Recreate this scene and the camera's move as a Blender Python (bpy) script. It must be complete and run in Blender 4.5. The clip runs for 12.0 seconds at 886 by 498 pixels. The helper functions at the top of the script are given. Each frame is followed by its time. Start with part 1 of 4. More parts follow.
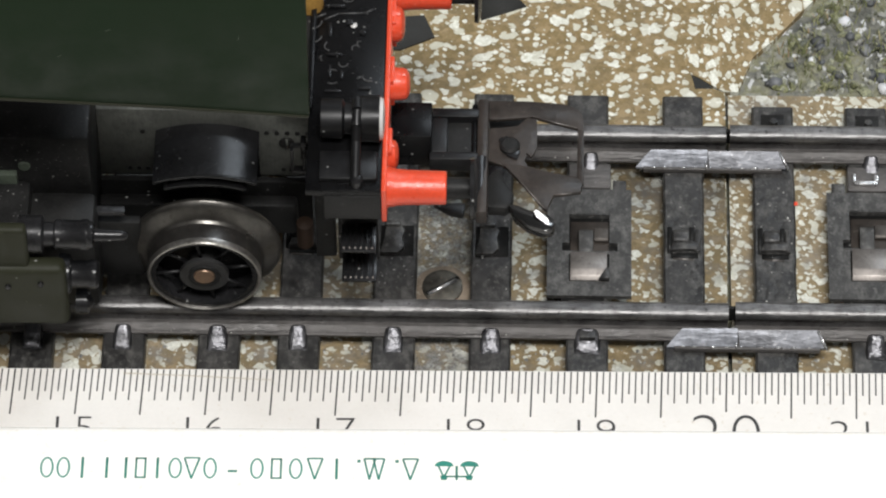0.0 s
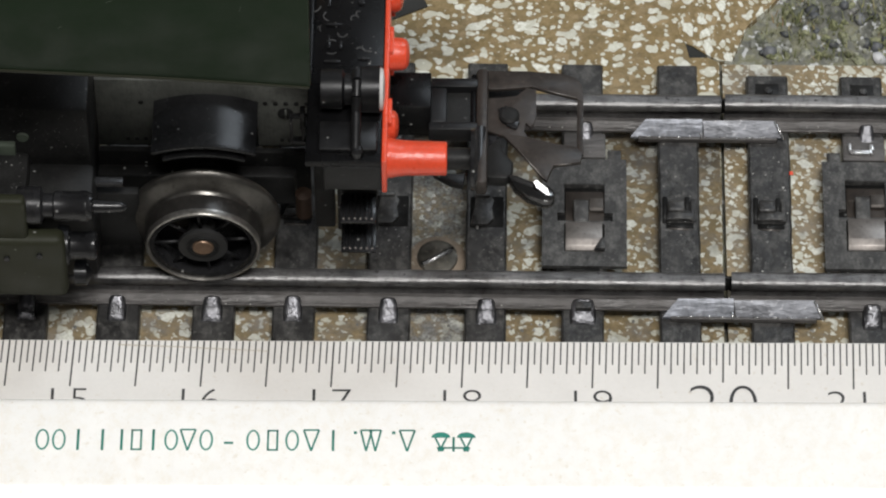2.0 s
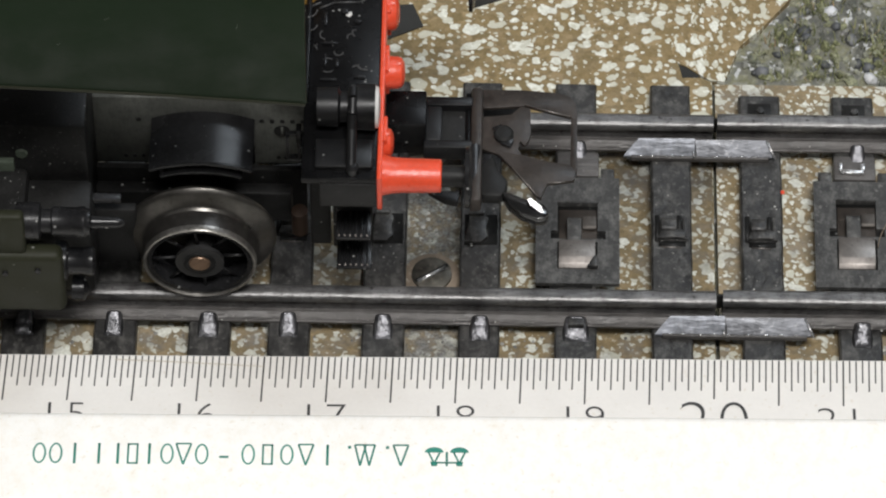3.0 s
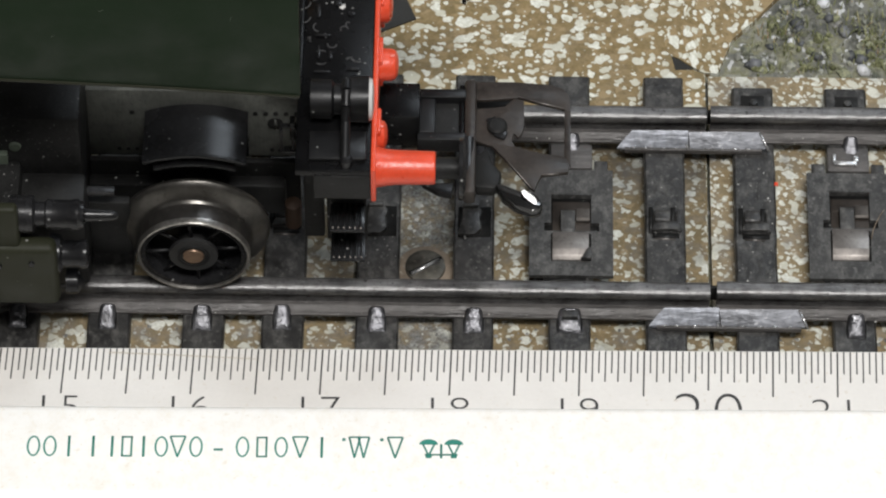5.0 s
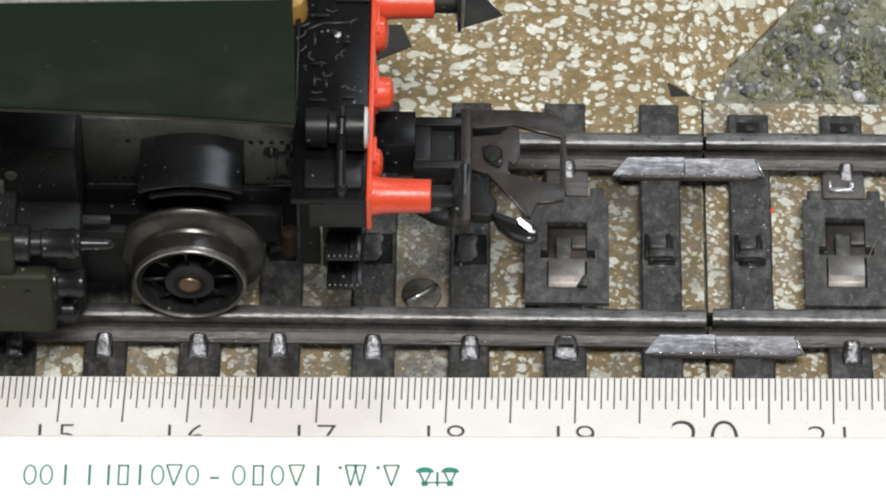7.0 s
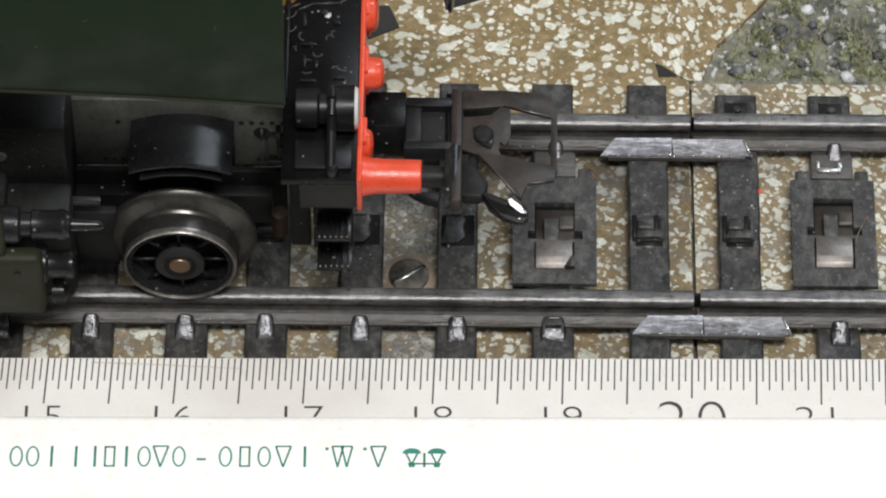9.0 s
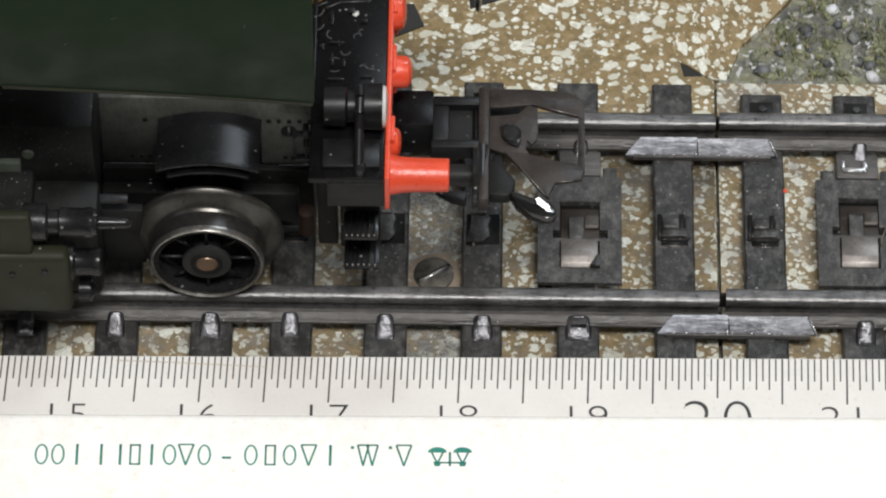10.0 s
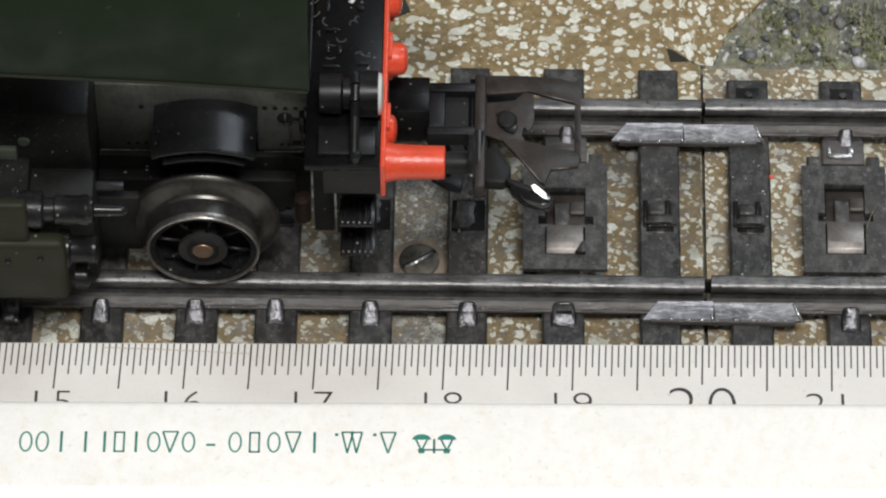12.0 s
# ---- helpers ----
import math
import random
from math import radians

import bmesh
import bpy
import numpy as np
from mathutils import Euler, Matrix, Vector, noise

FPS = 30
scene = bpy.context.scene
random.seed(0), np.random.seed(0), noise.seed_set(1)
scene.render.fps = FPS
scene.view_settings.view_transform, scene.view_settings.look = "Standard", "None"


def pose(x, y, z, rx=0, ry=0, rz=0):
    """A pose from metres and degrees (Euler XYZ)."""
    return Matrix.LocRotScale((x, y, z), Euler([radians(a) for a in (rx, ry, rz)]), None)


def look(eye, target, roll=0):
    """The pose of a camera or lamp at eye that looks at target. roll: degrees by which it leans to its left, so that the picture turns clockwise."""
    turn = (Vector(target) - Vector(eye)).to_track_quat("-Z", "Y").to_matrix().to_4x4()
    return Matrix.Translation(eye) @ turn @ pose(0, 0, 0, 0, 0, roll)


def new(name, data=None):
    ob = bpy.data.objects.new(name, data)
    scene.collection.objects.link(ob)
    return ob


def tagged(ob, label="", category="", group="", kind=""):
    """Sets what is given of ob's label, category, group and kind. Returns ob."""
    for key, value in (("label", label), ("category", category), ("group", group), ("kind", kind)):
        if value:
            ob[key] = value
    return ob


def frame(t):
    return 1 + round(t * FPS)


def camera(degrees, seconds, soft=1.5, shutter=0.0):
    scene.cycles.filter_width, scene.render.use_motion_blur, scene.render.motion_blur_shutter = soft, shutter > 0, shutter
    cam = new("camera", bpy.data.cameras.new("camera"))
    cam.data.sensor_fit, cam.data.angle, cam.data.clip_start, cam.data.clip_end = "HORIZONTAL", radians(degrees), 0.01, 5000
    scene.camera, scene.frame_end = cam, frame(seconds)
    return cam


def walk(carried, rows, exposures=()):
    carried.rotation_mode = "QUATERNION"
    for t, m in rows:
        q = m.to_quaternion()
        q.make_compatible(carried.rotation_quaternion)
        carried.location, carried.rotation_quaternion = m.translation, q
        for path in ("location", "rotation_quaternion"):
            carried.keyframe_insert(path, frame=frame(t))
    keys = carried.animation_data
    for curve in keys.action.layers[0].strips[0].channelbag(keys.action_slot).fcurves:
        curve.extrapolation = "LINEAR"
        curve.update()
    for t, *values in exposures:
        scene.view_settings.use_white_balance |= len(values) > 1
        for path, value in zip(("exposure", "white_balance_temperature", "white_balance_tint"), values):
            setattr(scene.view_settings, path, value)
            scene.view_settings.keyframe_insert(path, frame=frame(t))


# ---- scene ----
# camera: hand-held, about 0.4 m from the model, looking down at some 53 degrees
cam = camera(9.92, 12.0, soft=2.15)
walk(cam, [
    (0.0, pose(0.005181, -0.223804, 0.326896, 36.6863, 0.3751, 1.2447)),
    (0.5, pose(0.005403, -0.222652, 0.326357, 36.4405, 0.3373, 1.1328)),
    (1.0, pose(0.005058, -0.222123, 0.326083, 36.2669, 0.2540, 1.1383)),
    (1.5, pose(0.005083, -0.222071, 0.325552, 36.2021, 0.2632, 1.0202)),
    (2.0, pose(0.002317, -0.222404, 0.326525, 36.2178, 0.0615, 0.8956)),
    (2.5, pose(0.003119, -0.224289, 0.328987, 36.3511, 0.0592, 1.0891)),
    (3.0, pose(0.002894, -0.225327, 0.328912, 36.5445, -0.0506, 1.0654)),
    (3.2, pose(0.002894, -0.225327, 0.328912, 36.5064, -0.0505, 0.9703)),
    (5.0, pose(0.002337, -0.225898, 0.328323, 36.5726, -0.0899, 0.8638)),
    (5.5, pose(0.002657, -0.225516, 0.329492, 36.5756, -0.0798, 0.9268)),
    (6.0, pose(0.003867, -0.224788, 0.329717, 36.5640, -0.0745, 1.1016)),
    (6.5, pose(0.002736, -0.225459, 0.329721, 36.7175, -0.1171, 0.8461)),
    (7.0, pose(0.003030, -0.225426, 0.329072, 36.7669, 0.0373, 0.7839)),
    (7.5, pose(0.004084, -0.226542, 0.328545, 36.8679, 0.0348, 0.8403)),
    (7.7, pose(0.004084, -0.226542, 0.328545, 36.8203, 0.0348, 0.7515)),
    (9.3, pose(0.004026, -0.225278, 0.328129, 36.6096, 0.1033, 0.7364)),
    (9.5, pose(0.004026, -0.225278, 0.328129, 36.6001, 0.1032, 0.8188)),
    (10.0, pose(0.002181, -0.225239, 0.327863, 36.6189, 0.0045, 0.8611)),
    (10.5, pose(0.002760, -0.225136, 0.329152, 36.4516, 0.0122, 0.9174)),
    (11.0, pose(0.004879, -0.225534, 0.328267, 36.5460, 0.2033, 1.0586)),
    (11.5, pose(0.003511, -0.224860, 0.327958, 36.4382, -0.0966, 0.8588)),
    (12.0, pose(0.004525, -0.223952, 0.328707, 36.2523, 0.1599, 0.9368)),
], exposures=[(0.0, 0.27), (0.5, 0.17), (1.0, 0.07), (1.5, -0.01), (2.0, -0.01), (2.5, 0.03), (3.0, 0.07), (5.0, 0.07), (5.5, 0.10), (6.0, 0.19), (6.5, 0.27), (7.0, 0.27),
              (7.5, 0.26), (9.5, 0.12), (10.0, 0.12), (10.5, 0.09), (11.0, 0.07), (11.5, 0.02), (12.0, -0.01)])

# ---------------------------------------------------------------- light
world = bpy.data.worlds.new("room_air")
world.use_nodes = True
world.node_tree.nodes["Background"].inputs[0].default_value = (0.75, 0.85, 1.0, 1)
world.node_tree.nodes["Background"].inputs[1].default_value = 0.05
scene.world = world


def area_lamp(name, eye, target, sx, sy, watts, colour):
    lamp = bpy.data.lights.new(name, "AREA")
    lamp.shape, lamp.size, lamp.size_y, lamp.energy, lamp.color = "RECTANGLE", sx, sy, watts, colour
    ob = new(name, lamp)
    ob.matrix_world = look(eye, target)
    return ob


area_lamp("ceiling_lamp", (0.22, -0.8, 2.2), (0, 0, 0), 0.8, 0.45, 53, (1.0, 0.985, 0.97))
area_lamp("window_light", (0.85, 1.42, 1.85), (0, 0, 0.0), 0.7, 0.8, 18, (0.82, 0.91, 1.0))


# ---------------------------------------------------------------- materials
def nodes_of(name):
    m = bpy.data.materials.new(name)
    m.use_nodes = True
    return m, m.node_tree.nodes, m.node_tree.links, m.node_tree.nodes["Principled BSDF"]


def mm_coords(n, l, stretch=(1, 1, 1), seed=0.0):
    co, mp = n.new("ShaderNodeTexCoord"), n.new("ShaderNodeMapping")
    mp.inputs["Scale"].default_value = [1000 * s for s in stretch]
    mp.inputs["Location"].default_value = (seed, seed * 0.7, seed * 0.3)
    l.new(co.outputs["Object"], mp.inputs["Vector"])
    return mp.outputs["Vector"]


def noise_tex(n, l, vec, scale, detail=3.0, rough=0.55, distort=0.0):
    t = n.new("ShaderNodeTexNoise")
    t.inputs["Scale"].default_value, t.inputs["Detail"].default_value = scale, detail
    t.inputs["Roughness"].default_value, t.inputs["Distortion"].default_value = rough, distort
    l.new(vec, t.inputs["Vector"])
    return t.outputs["Fac"]


def ramp(n, l, fac, stops, mode="LINEAR"):
    r = n.new("ShaderNodeValToRGB")
    r.color_ramp.interpolation = mode
    while len(r.color_ramp.elements) < len(stops):
        r.color_ramp.elements.new(0.5)
    for e, (p, c) in zip(r.color_ramp.elements, stops):
        e.position, e.color = p, (*c, 1) if len(c) == 3 else (c[0], c[0], c[0], 1)
    l.new(fac, r.inputs["Fac"])
    return r.outputs["Color"]


def mix(n, l, fac, a, b, how="MIX"):
    x = n.new("ShaderNodeMix")
    x.data_type, x.blend_type = "RGBA", how
    for sock, v in ((x.inputs[0], fac), (x.inputs[6], a), (x.inputs[7], b)):
        if isinstance(v, (int, float)):
            sock.default_value = v
        elif isinstance(v, tuple):
            sock.default_value = (*v, 1)
        else:
            l.new(v, sock)
    return x.outputs[2]


def bump(n, l, b, height, strength, mm):
    k = n.new("ShaderNodeBump")
    k.inputs["Strength"].default_value, k.inputs["Distance"].default_value = strength, mm * 0.001
    l.new(height, k.inputs["Height"])
    l.new(k.outputs["Normal"], b.inputs["Normal"])


def painted(name, colour, rough=0.45, metal=0.0, vary=0.35, grain=6.0, dust=None, dust_amount=0.0, relief=0.02, coat=0.0, specks=0.0, gloss=0.5, smear=None, grainwise=None):
    """Paint, plastic or metal with grime at two scales, light dust specks and fine relief."""
    m, n, l, b = nodes_of(name)
    vec = mm_coords(n, l)
    big, small = noise_tex(n, l, vec, 0.35, 3), noise_tex(n, l, mm_coords(n, l, grainwise) if grainwise else vec, grain, 4)
    low, high = tuple(c * (1 - vary) for c in colour), tuple(min(1, c * (1 + vary)) for c in colour)
    col = ramp(n, l, big, [(0.3, low), (0.7, high)])
    col = mix(n, l, 0.35, col, ramp(n, l, small, [(0.35, low), (0.65, high)]))
    if dust:
        sp = noise_tex(n, l, vec, 2.2, 2)
        col = mix(n, l, ramp(n, l, sp, [(0.66 - 0.05 * dust_amount, (0.0,)), (0.74, (dust_amount,))]), col, dust)
    if smear:
        rub = noise_tex(n, l, mm_coords(n, l, (1, 0.7, 1), 5.0), 1.1, 8, 0.75)
        col = mix(n, l, ramp(n, l, rub, [(0.47, (0.0,)), (0.72, (0.75,))]), col, smear)
    if specks:
        vo = n.new("ShaderNodeTexVoronoi")
        vo.inputs["Scale"].default_value = 1.0
        l.new(vec, vo.inputs["Vector"])
        dot = ramp(n, l, vo.outputs["Distance"], [(0.05, (1.0,)), (0.14, (0.0,))])
        some = ramp(n, l, noise_tex(n, l, vec, 0.9, 2), [(0.49, (0.0,)), (0.62, (specks,))])
        col = mix(n, l, mix(n, l, 1.0, dot, some, "MULTIPLY"), col, (0.5, 0.5, 0.48))
    b.inputs["Specular IOR Level"].default_value = gloss
    l.new(col, b.inputs["Base Color"])
    l.new(ramp(n, l, big, [(0.3, (rough * 0.8,)), (0.7, (min(1, rough * 1.25),))]), b.inputs["Roughness"])
    b.inputs["Metallic"].default_value = metal
    b.inputs["Coat Weight"].default_value = coat
    bump(n, l, b, small, 0.6, relief)
    return m


def flecks(n, l, vec, stretch, turn, seed, low, high, warp):
    """Mask of rounded printed flecks: one soft-edged blob to a cell, its size by chance, its outline bent."""
    wob, bent, tn, mp, vo = (n.new("ShaderNodeTexNoise"), n.new("ShaderNodeVectorMath"), n.new("ShaderNodeMapping"), n.new("ShaderNodeMapping"), n.new("ShaderNodeTexVoronoi"))
    wob.inputs["Scale"].default_value, wob.inputs["Detail"].default_value = 1.25 * stretch[0] / 0.6, 0.4
    l.new(vec, wob.inputs["Vector"])
    bent.operation = "MULTIPLY_ADD"
    bent.inputs[1].default_value = (warp * 0.6 / stretch[0],) * 3
    l.new(wob.outputs["Color"], bent.inputs[0]), l.new(vec, bent.inputs[2])
    mp.inputs["Scale"].default_value = (stretch[0], stretch[1], 1)
    tn.inputs["Rotation"].default_value = (0, 0, radians(turn))
    mp.inputs["Location"].default_value = (seed, seed * 0.37, 0)
    l.new(bent.outputs[0], tn.inputs["Vector"]), l.new(tn.outputs["Vector"], mp.inputs["Vector"])
    vo.voronoi_dimensions = "2D"
    vo.inputs["Scale"].default_value, vo.inputs["Randomness"].default_value = 1.0, 0.72
    l.new(mp.outputs["Vector"], vo.inputs["Vector"])
    size, less, sep = n.new("ShaderNodeMapRange"), n.new("ShaderNodeMath"), n.new("ShaderNodeSeparateColor")
    l.new(vo.outputs["Color"], sep.inputs[0]), l.new(sep.outputs[0], size.inputs["Value"])
    size.inputs["To Min"].default_value, size.inputs["To Max"].default_value = low, high
    less.operation = "SUBTRACT"
    l.new(size.outputs["Result"], less.inputs[0]), l.new(vo.outputs["Distance"], less.inputs[1])
    return ramp(n, l, less.outputs[0], [(0.0, (0.0,)), (0.07, (1.0,))]), sep.outputs[1]


def speckled_card(name, seed, grime, turn=0.0, fine_print=1.0, warp=0.9, more=0.0, film=None, slim=1.0):
    """Printed ballast card: mottled tan ground, pale rounded flecks of three sizes, dirt; film: a grey glue film over that stretch of x."""
    m, n, l, b = nodes_of(name)
    vec = mm_coords(n, l, (1, 1, 1), seed)
    fine = noise_tex(n, l, vec, 5.0, 3)
    mottle = noise_tex(n, l, mm_coords(n, l, (1, 1.2, 1), seed + 41), 1.7, 3, 0.6)
    f = fine_print
    pebble, shade = flecks(n, l, vec, (0.8 * f, 1.2 * f), turn, seed + 3, 0.2, 0.62, warp)
    ground = ramp(n, l, mottle, [(0.34, (0.115, 0.08, 0.029)), (0.5, (0.185, 0.131, 0.052)), (0.66, (0.24, 0.175, 0.083))])
    ground = mix(n, l, mix(n, l, 1.0, pebble, (0.8, 0.8, 0.8), "MULTIPLY"), ground,
                 ramp(n, l, shade, [(0.2, (0.125, 0.093, 0.034)), (0.5, (0.195, 0.137, 0.053)), (0.85, (0.30, 0.222, 0.115))]))
    ground = mix(n, l, 0.25, ground, ramp(n, l, fine, [(0.3, (0.15, 0.105, 0.04)), (0.7, (0.36, 0.27, 0.14))]))
    col = ground
    pale = ramp(n, l, fine, [(0.3, (0.53, 0.53, 0.45)), (0.7, (0.74, 0.75, 0.68))])
    for stretch, low, high, k in (((0.52, 0.74), -0.12, 0.44, 11), ((0.82, 1.04), -0.16, 0.43, 29), ((1.5, 1.65), -0.16, 0.42, 53)):
        mask, tone = flecks(n, l, vec, (stretch[0] * f, stretch[1] * f * slim), turn, seed + k, low + more, high + more * 0.4, warp)
        hue = mix(n, l, ramp(n, l, tone, [(0.35, (0.75,)), (0.75, (0.0,))]), pale, (0.44, 0.425, 0.33))
        col = mix(n, l, mask, col, hue)
    if grime > 0.5:
        col = mix(n, l, 0.1, col, (0.27, 0.275, 0.28))
    dirt = noise_tex(n, l, vec, 0.45, 4, 0.65)
    col = mix(n, l, ramp(n, l, dirt, [(0.45, (0.0,)), (0.75, (grime,))]), col, (0.15, 0.15, 0.148))
    if film:
        co, sp, ab = n.new("ShaderNodeTexCoord"), n.new("ShaderNodeSeparateXYZ"), n.new("ShaderNodeMapRange")
        l.new(co.outputs["Object"], sp.inputs[0]), l.new(sp.outputs[0], ab.inputs["Value"])
        mid, half = (film[0] + film[1]) / 2 * 0.001, (film[1] - film[0]) / 2 * 0.001
        ab.inputs["From Min"].default_value, ab.inputs["From Max"].default_value = mid - half, mid + half
        ab.inputs["To Min"].default_value, ab.inputs["To Max"].default_value = 0.0, 1.0
        inside = ramp(n, l, ab.outputs["Result"], [(0.0, (0.0,)), (0.04, (1.0,)), (0.96, (1.0,)), (1.0, (0.0,))])
        streak = ramp(n, l, noise_tex(n, l, vec, 1.1, 5, 0.7), [(0.38, (0.12,)), (0.6, (0.85,))])
        col = mix(n, l, mix(n, l, 1.0, inside, streak, "MULTIPLY"), col, ramp(n, l, fine, [(0.35, (0.07, 0.07, 0.067)), (0.7, (0.25, 0.255, 0.25))]))
    l.new(col, b.inputs["Base Color"])
    b.inputs["Roughness"].default_value = 0.62
    bump(n, l, b, fine, 0.5, 0.03)
    return m


def scatter_material():
    """Grey-green ground scatter: dark base, moss, pale chips."""
    m, n, l, b = nodes_of("ground_scatter")
    vec = mm_coords(n, l)
    patch, fine = noise_tex(n, l, vec, 0.42, 3, 0.6), noise_tex(n, l, vec, 2.2, 4, 0.6)
    col = ramp(n, l, patch, [(0.36, (0.05, 0.052, 0.052)), (0.5, (0.19, 0.19, 0.17)), (0.6, (0.22, 0.215, 0.11)), (0.7, (0.36, 0.36, 0.33))])
    col = mix(n, l, 0.5, col, ramp(n, l, fine, [(0.3, (0.035, 0.04, 0.035)), (0.55, (0.13, 0.13, 0.10)), (0.75, (0.30, 0.30, 0.27))]))
    chips = noise_tex(n, l, mm_coords(n, l, (1, 1, 1), 9), 1.1, 1)
    col = mix(n, l, ramp(n, l, chips, [(0.63, (0.0,)), (0.67, (0.9,))]), col, (0.50, 0.51, 0.51))
    l.new(col, b.inputs["Base Color"])
    b.inputs["Roughness"].default_value = 0.8
    bump(n, l, b, fine, 1.0, 0.25)
    return m


CARD = speckled_card("ballast_card", 3.0, 0.2, 4.0, 1.0, 0.95, 0.03)
CARD_B = speckled_card("ballast_card_streaked", 31.0, 0.1, 82.0, 0.9, 1.0, 0.09, slim=1.3)
BED = speckled_card("ballast_trackbed", 57.0, 0.85, 14.0, 1.05, 1.4, 0.03, (-4.4, 0.2))
BED_RIGHT = speckled_card("ballast_trackbed_joint", 83.0, 0.6, 30.0, 1.2, 1.2, 0.08)
SCATTER = scatter_material()
DARK_FILL = painted("dark_fill", (0.017, 0.0175, 0.016), 0.8, 0, 0.4)
SLEEPER = painted("sleeper_fibre", (0.022, 0.0215, 0.021), 0.42, 0, 0.6, 1.8, (0.10, 0.097, 0.09), 0.8, 0.13, specks=0.12, gloss=0.4, smear=(0.125, 0.122, 0.114))
FIBRE_PLATE = painted("dusty_fibre", (0.033, 0.0325, 0.0315), 0.5, 0, 0.5, 1.8, (0.13, 0.127, 0.12), 0.9, 0.13, specks=0.2, gloss=0.4, smear=(0.15, 0.148, 0.14))
FOOT = painted("rail_foot_grime", (0.08, 0.075, 0.072), 0.5, 0.25, 0.5, 1.6, (0.14, 0.135, 0.13), 0.7, 0.2, smear=(0.062, 0.056, 0.052), grainwise=(0.4, 2.0, 2.0))
RAIL = painted("rail_steel", (0.185, 0.182, 0.18), 0.44, 0.8, 0.5, 1.4, (0.05, 0.047, 0.045), 0.9, 0.09, smear=(0.055, 0.05, 0.047), grainwise=(0.5, 3.0, 3.0))
CLIP = painted("clip_steel", (0.10, 0.10, 0.107), 0.32, 0.8, 0.8, 1.6, (0.26, 0.26, 0.27), 0.6, 0.25, smear=(0.06, 0.06, 0.06))
# One steel in two tones: light either side of the joiner's fold, painted.
PLATE_LIT = painted("joiner_steel_lit", (0.26, 0.272, 0.30), 0.45, 0.65, 0.7, 1.0, (0.30, 0.305, 0.32), 0.8, 0.1, smear=(0.035, 0.035, 0.038), grainwise=(0.5, 2.0, 2.0))
PLATE_SHADED = painted("joiner_steel_shaded", (0.10, 0.103, 0.112), 0.42, 0.65, 0.7, 1.0, (0.26, 0.26, 0.27), 0.8, 0.12, smear=(0.02, 0.02, 0.022), grainwise=(0.8, 1.5, 1.5))
TAB = painted("tab_tin", (0.215, 0.197, 0.182), 0.42, 0.85, 0.3, 3.0, (0.08, 0.07, 0.06), 0.6)
BRASS = painted("screw_brass", (0.085, 0.08, 0.068), 0.4, 0.7, 0.6, 1.4, (0.20, 0.17, 0.13), 0.8, 0.06)
CREAM = painted("celluloid_cream", (0.69, 0.668, 0.632), 0.38, 0, 0.04, 3.0, (0.50, 0.41, 0.28), 0.3, 0.003)
WHITE = painted("celluloid_white", (0.87, 0.857, 0.82), 0.35, 0, 0.03, 3.0, (0.66, 0.58, 0.44), 0.4, 0.003, smear=(0.80, 0.75, 0.655))
INK = painted("scale_ink", (0.035, 0.035, 0.035), 0.6, 0, 0.3)
GREEN_INK = painted("print_green", (0.02, 0.20, 0.15), 0.6, 0, 0.2)
BLACK = painted("black_plastic", (0.0125, 0.0125, 0.0132), 0.24, 0, 0.45, 3.0, (0.05, 0.05, 0.05), 0.3, 0.016, specks=0.9, gloss=0.27)
MATT = painted("black_matt", (0.015, 0.015, 0.0147), 0.42, 0, 0.5, 5.0, (0.05, 0.05, 0.05), 0.4, 0.03, specks=0.9, gloss=0.14)
GREEN = painted("loco_green", (0.0135, 0.025, 0.0125), 0.6, 0, 0.08, 6.0, (0.03, 0.045, 0.028), 0.1, 0.004, gloss=0.13)
OLIVE = painted("cylinder_green", (0.0185, 0.0198, 0.0108), 0.55, 0, 0.15, 6.0, (0.04, 0.04, 0.026), 0.2, 0.006, specks=0.4, gloss=0.2)
FRAME_GREY = painted("frame_grey", (0.09, 0.093, 0.083), 0.5, 0, 0.3, 2.0, (0.03, 0.03, 0.028), 0.6, 0.03, gloss=0.35, smear=(0.035, 0.036, 0.033), grainwise=(3.0, 1.0, 0.5))
RED = painted("buffer_red", (0.64, 0.065, 0.026), 0.3, 0, 0.15, 4.0, (0.72, 0.22, 0.15), 0.45, 0.06)
TYRE = painted("tyre_nickel", (0.10, 0.095, 0.087), 0.33, 0.85, 0.35, 1.6, (0.05, 0.043, 0.036), 0.7, 0.02)
# Tyre metal again, with the tread's darker reflection put into its colour.
TREAD = painted("tread_dimmed", (0.04, 0.037, 0.034), 0.36, 0.55, 0.4, 2.0, (0.10, 0.09, 0.08), 0.6, 0.03)
RIM = painted("rim_nickel", (0.31, 0.297, 0.275), 0.34, 0.9, 0.5, 3.0, (0.10, 0.09, 0.08), 0.6, 0.02)
BOSS = painted("wheel_boss", (0.022, 0.022, 0.022), 0.4, 0, 0.3, 4.0)
BROWN_TIN = painted("shaded_brown_tin", (0.032, 0.025, 0.02), 0.5, 0.5, 0.5, 2.0, (0.10, 0.085, 0.07), 0.6)
DULL_TIN = painted("dull_tin", (0.075, 0.067, 0.06), 0.5, 0.7, 0.4, 2.0, (0.05, 0.045, 0.04), 0.8)
JET = painted("jet_black", (0.0035, 0.0035, 0.0038), 0.28, 0, 0.4, 4.0, None, 0, 0.01, specks=0.7, gloss=0.15)
BRIGHT = painted("glint_and_bright_steel", (0.62, 0.62, 0.62), 0.25, 0.9, 0.3, 2.0, (0.3, 0.3, 0.3), 0.6, 0.1)
COPPER = painted("axle_copper", (0.25, 0.165, 0.11), 0.38, 0.6, 0.3, 4.0, (0.08, 0.06, 0.045), 0.7)
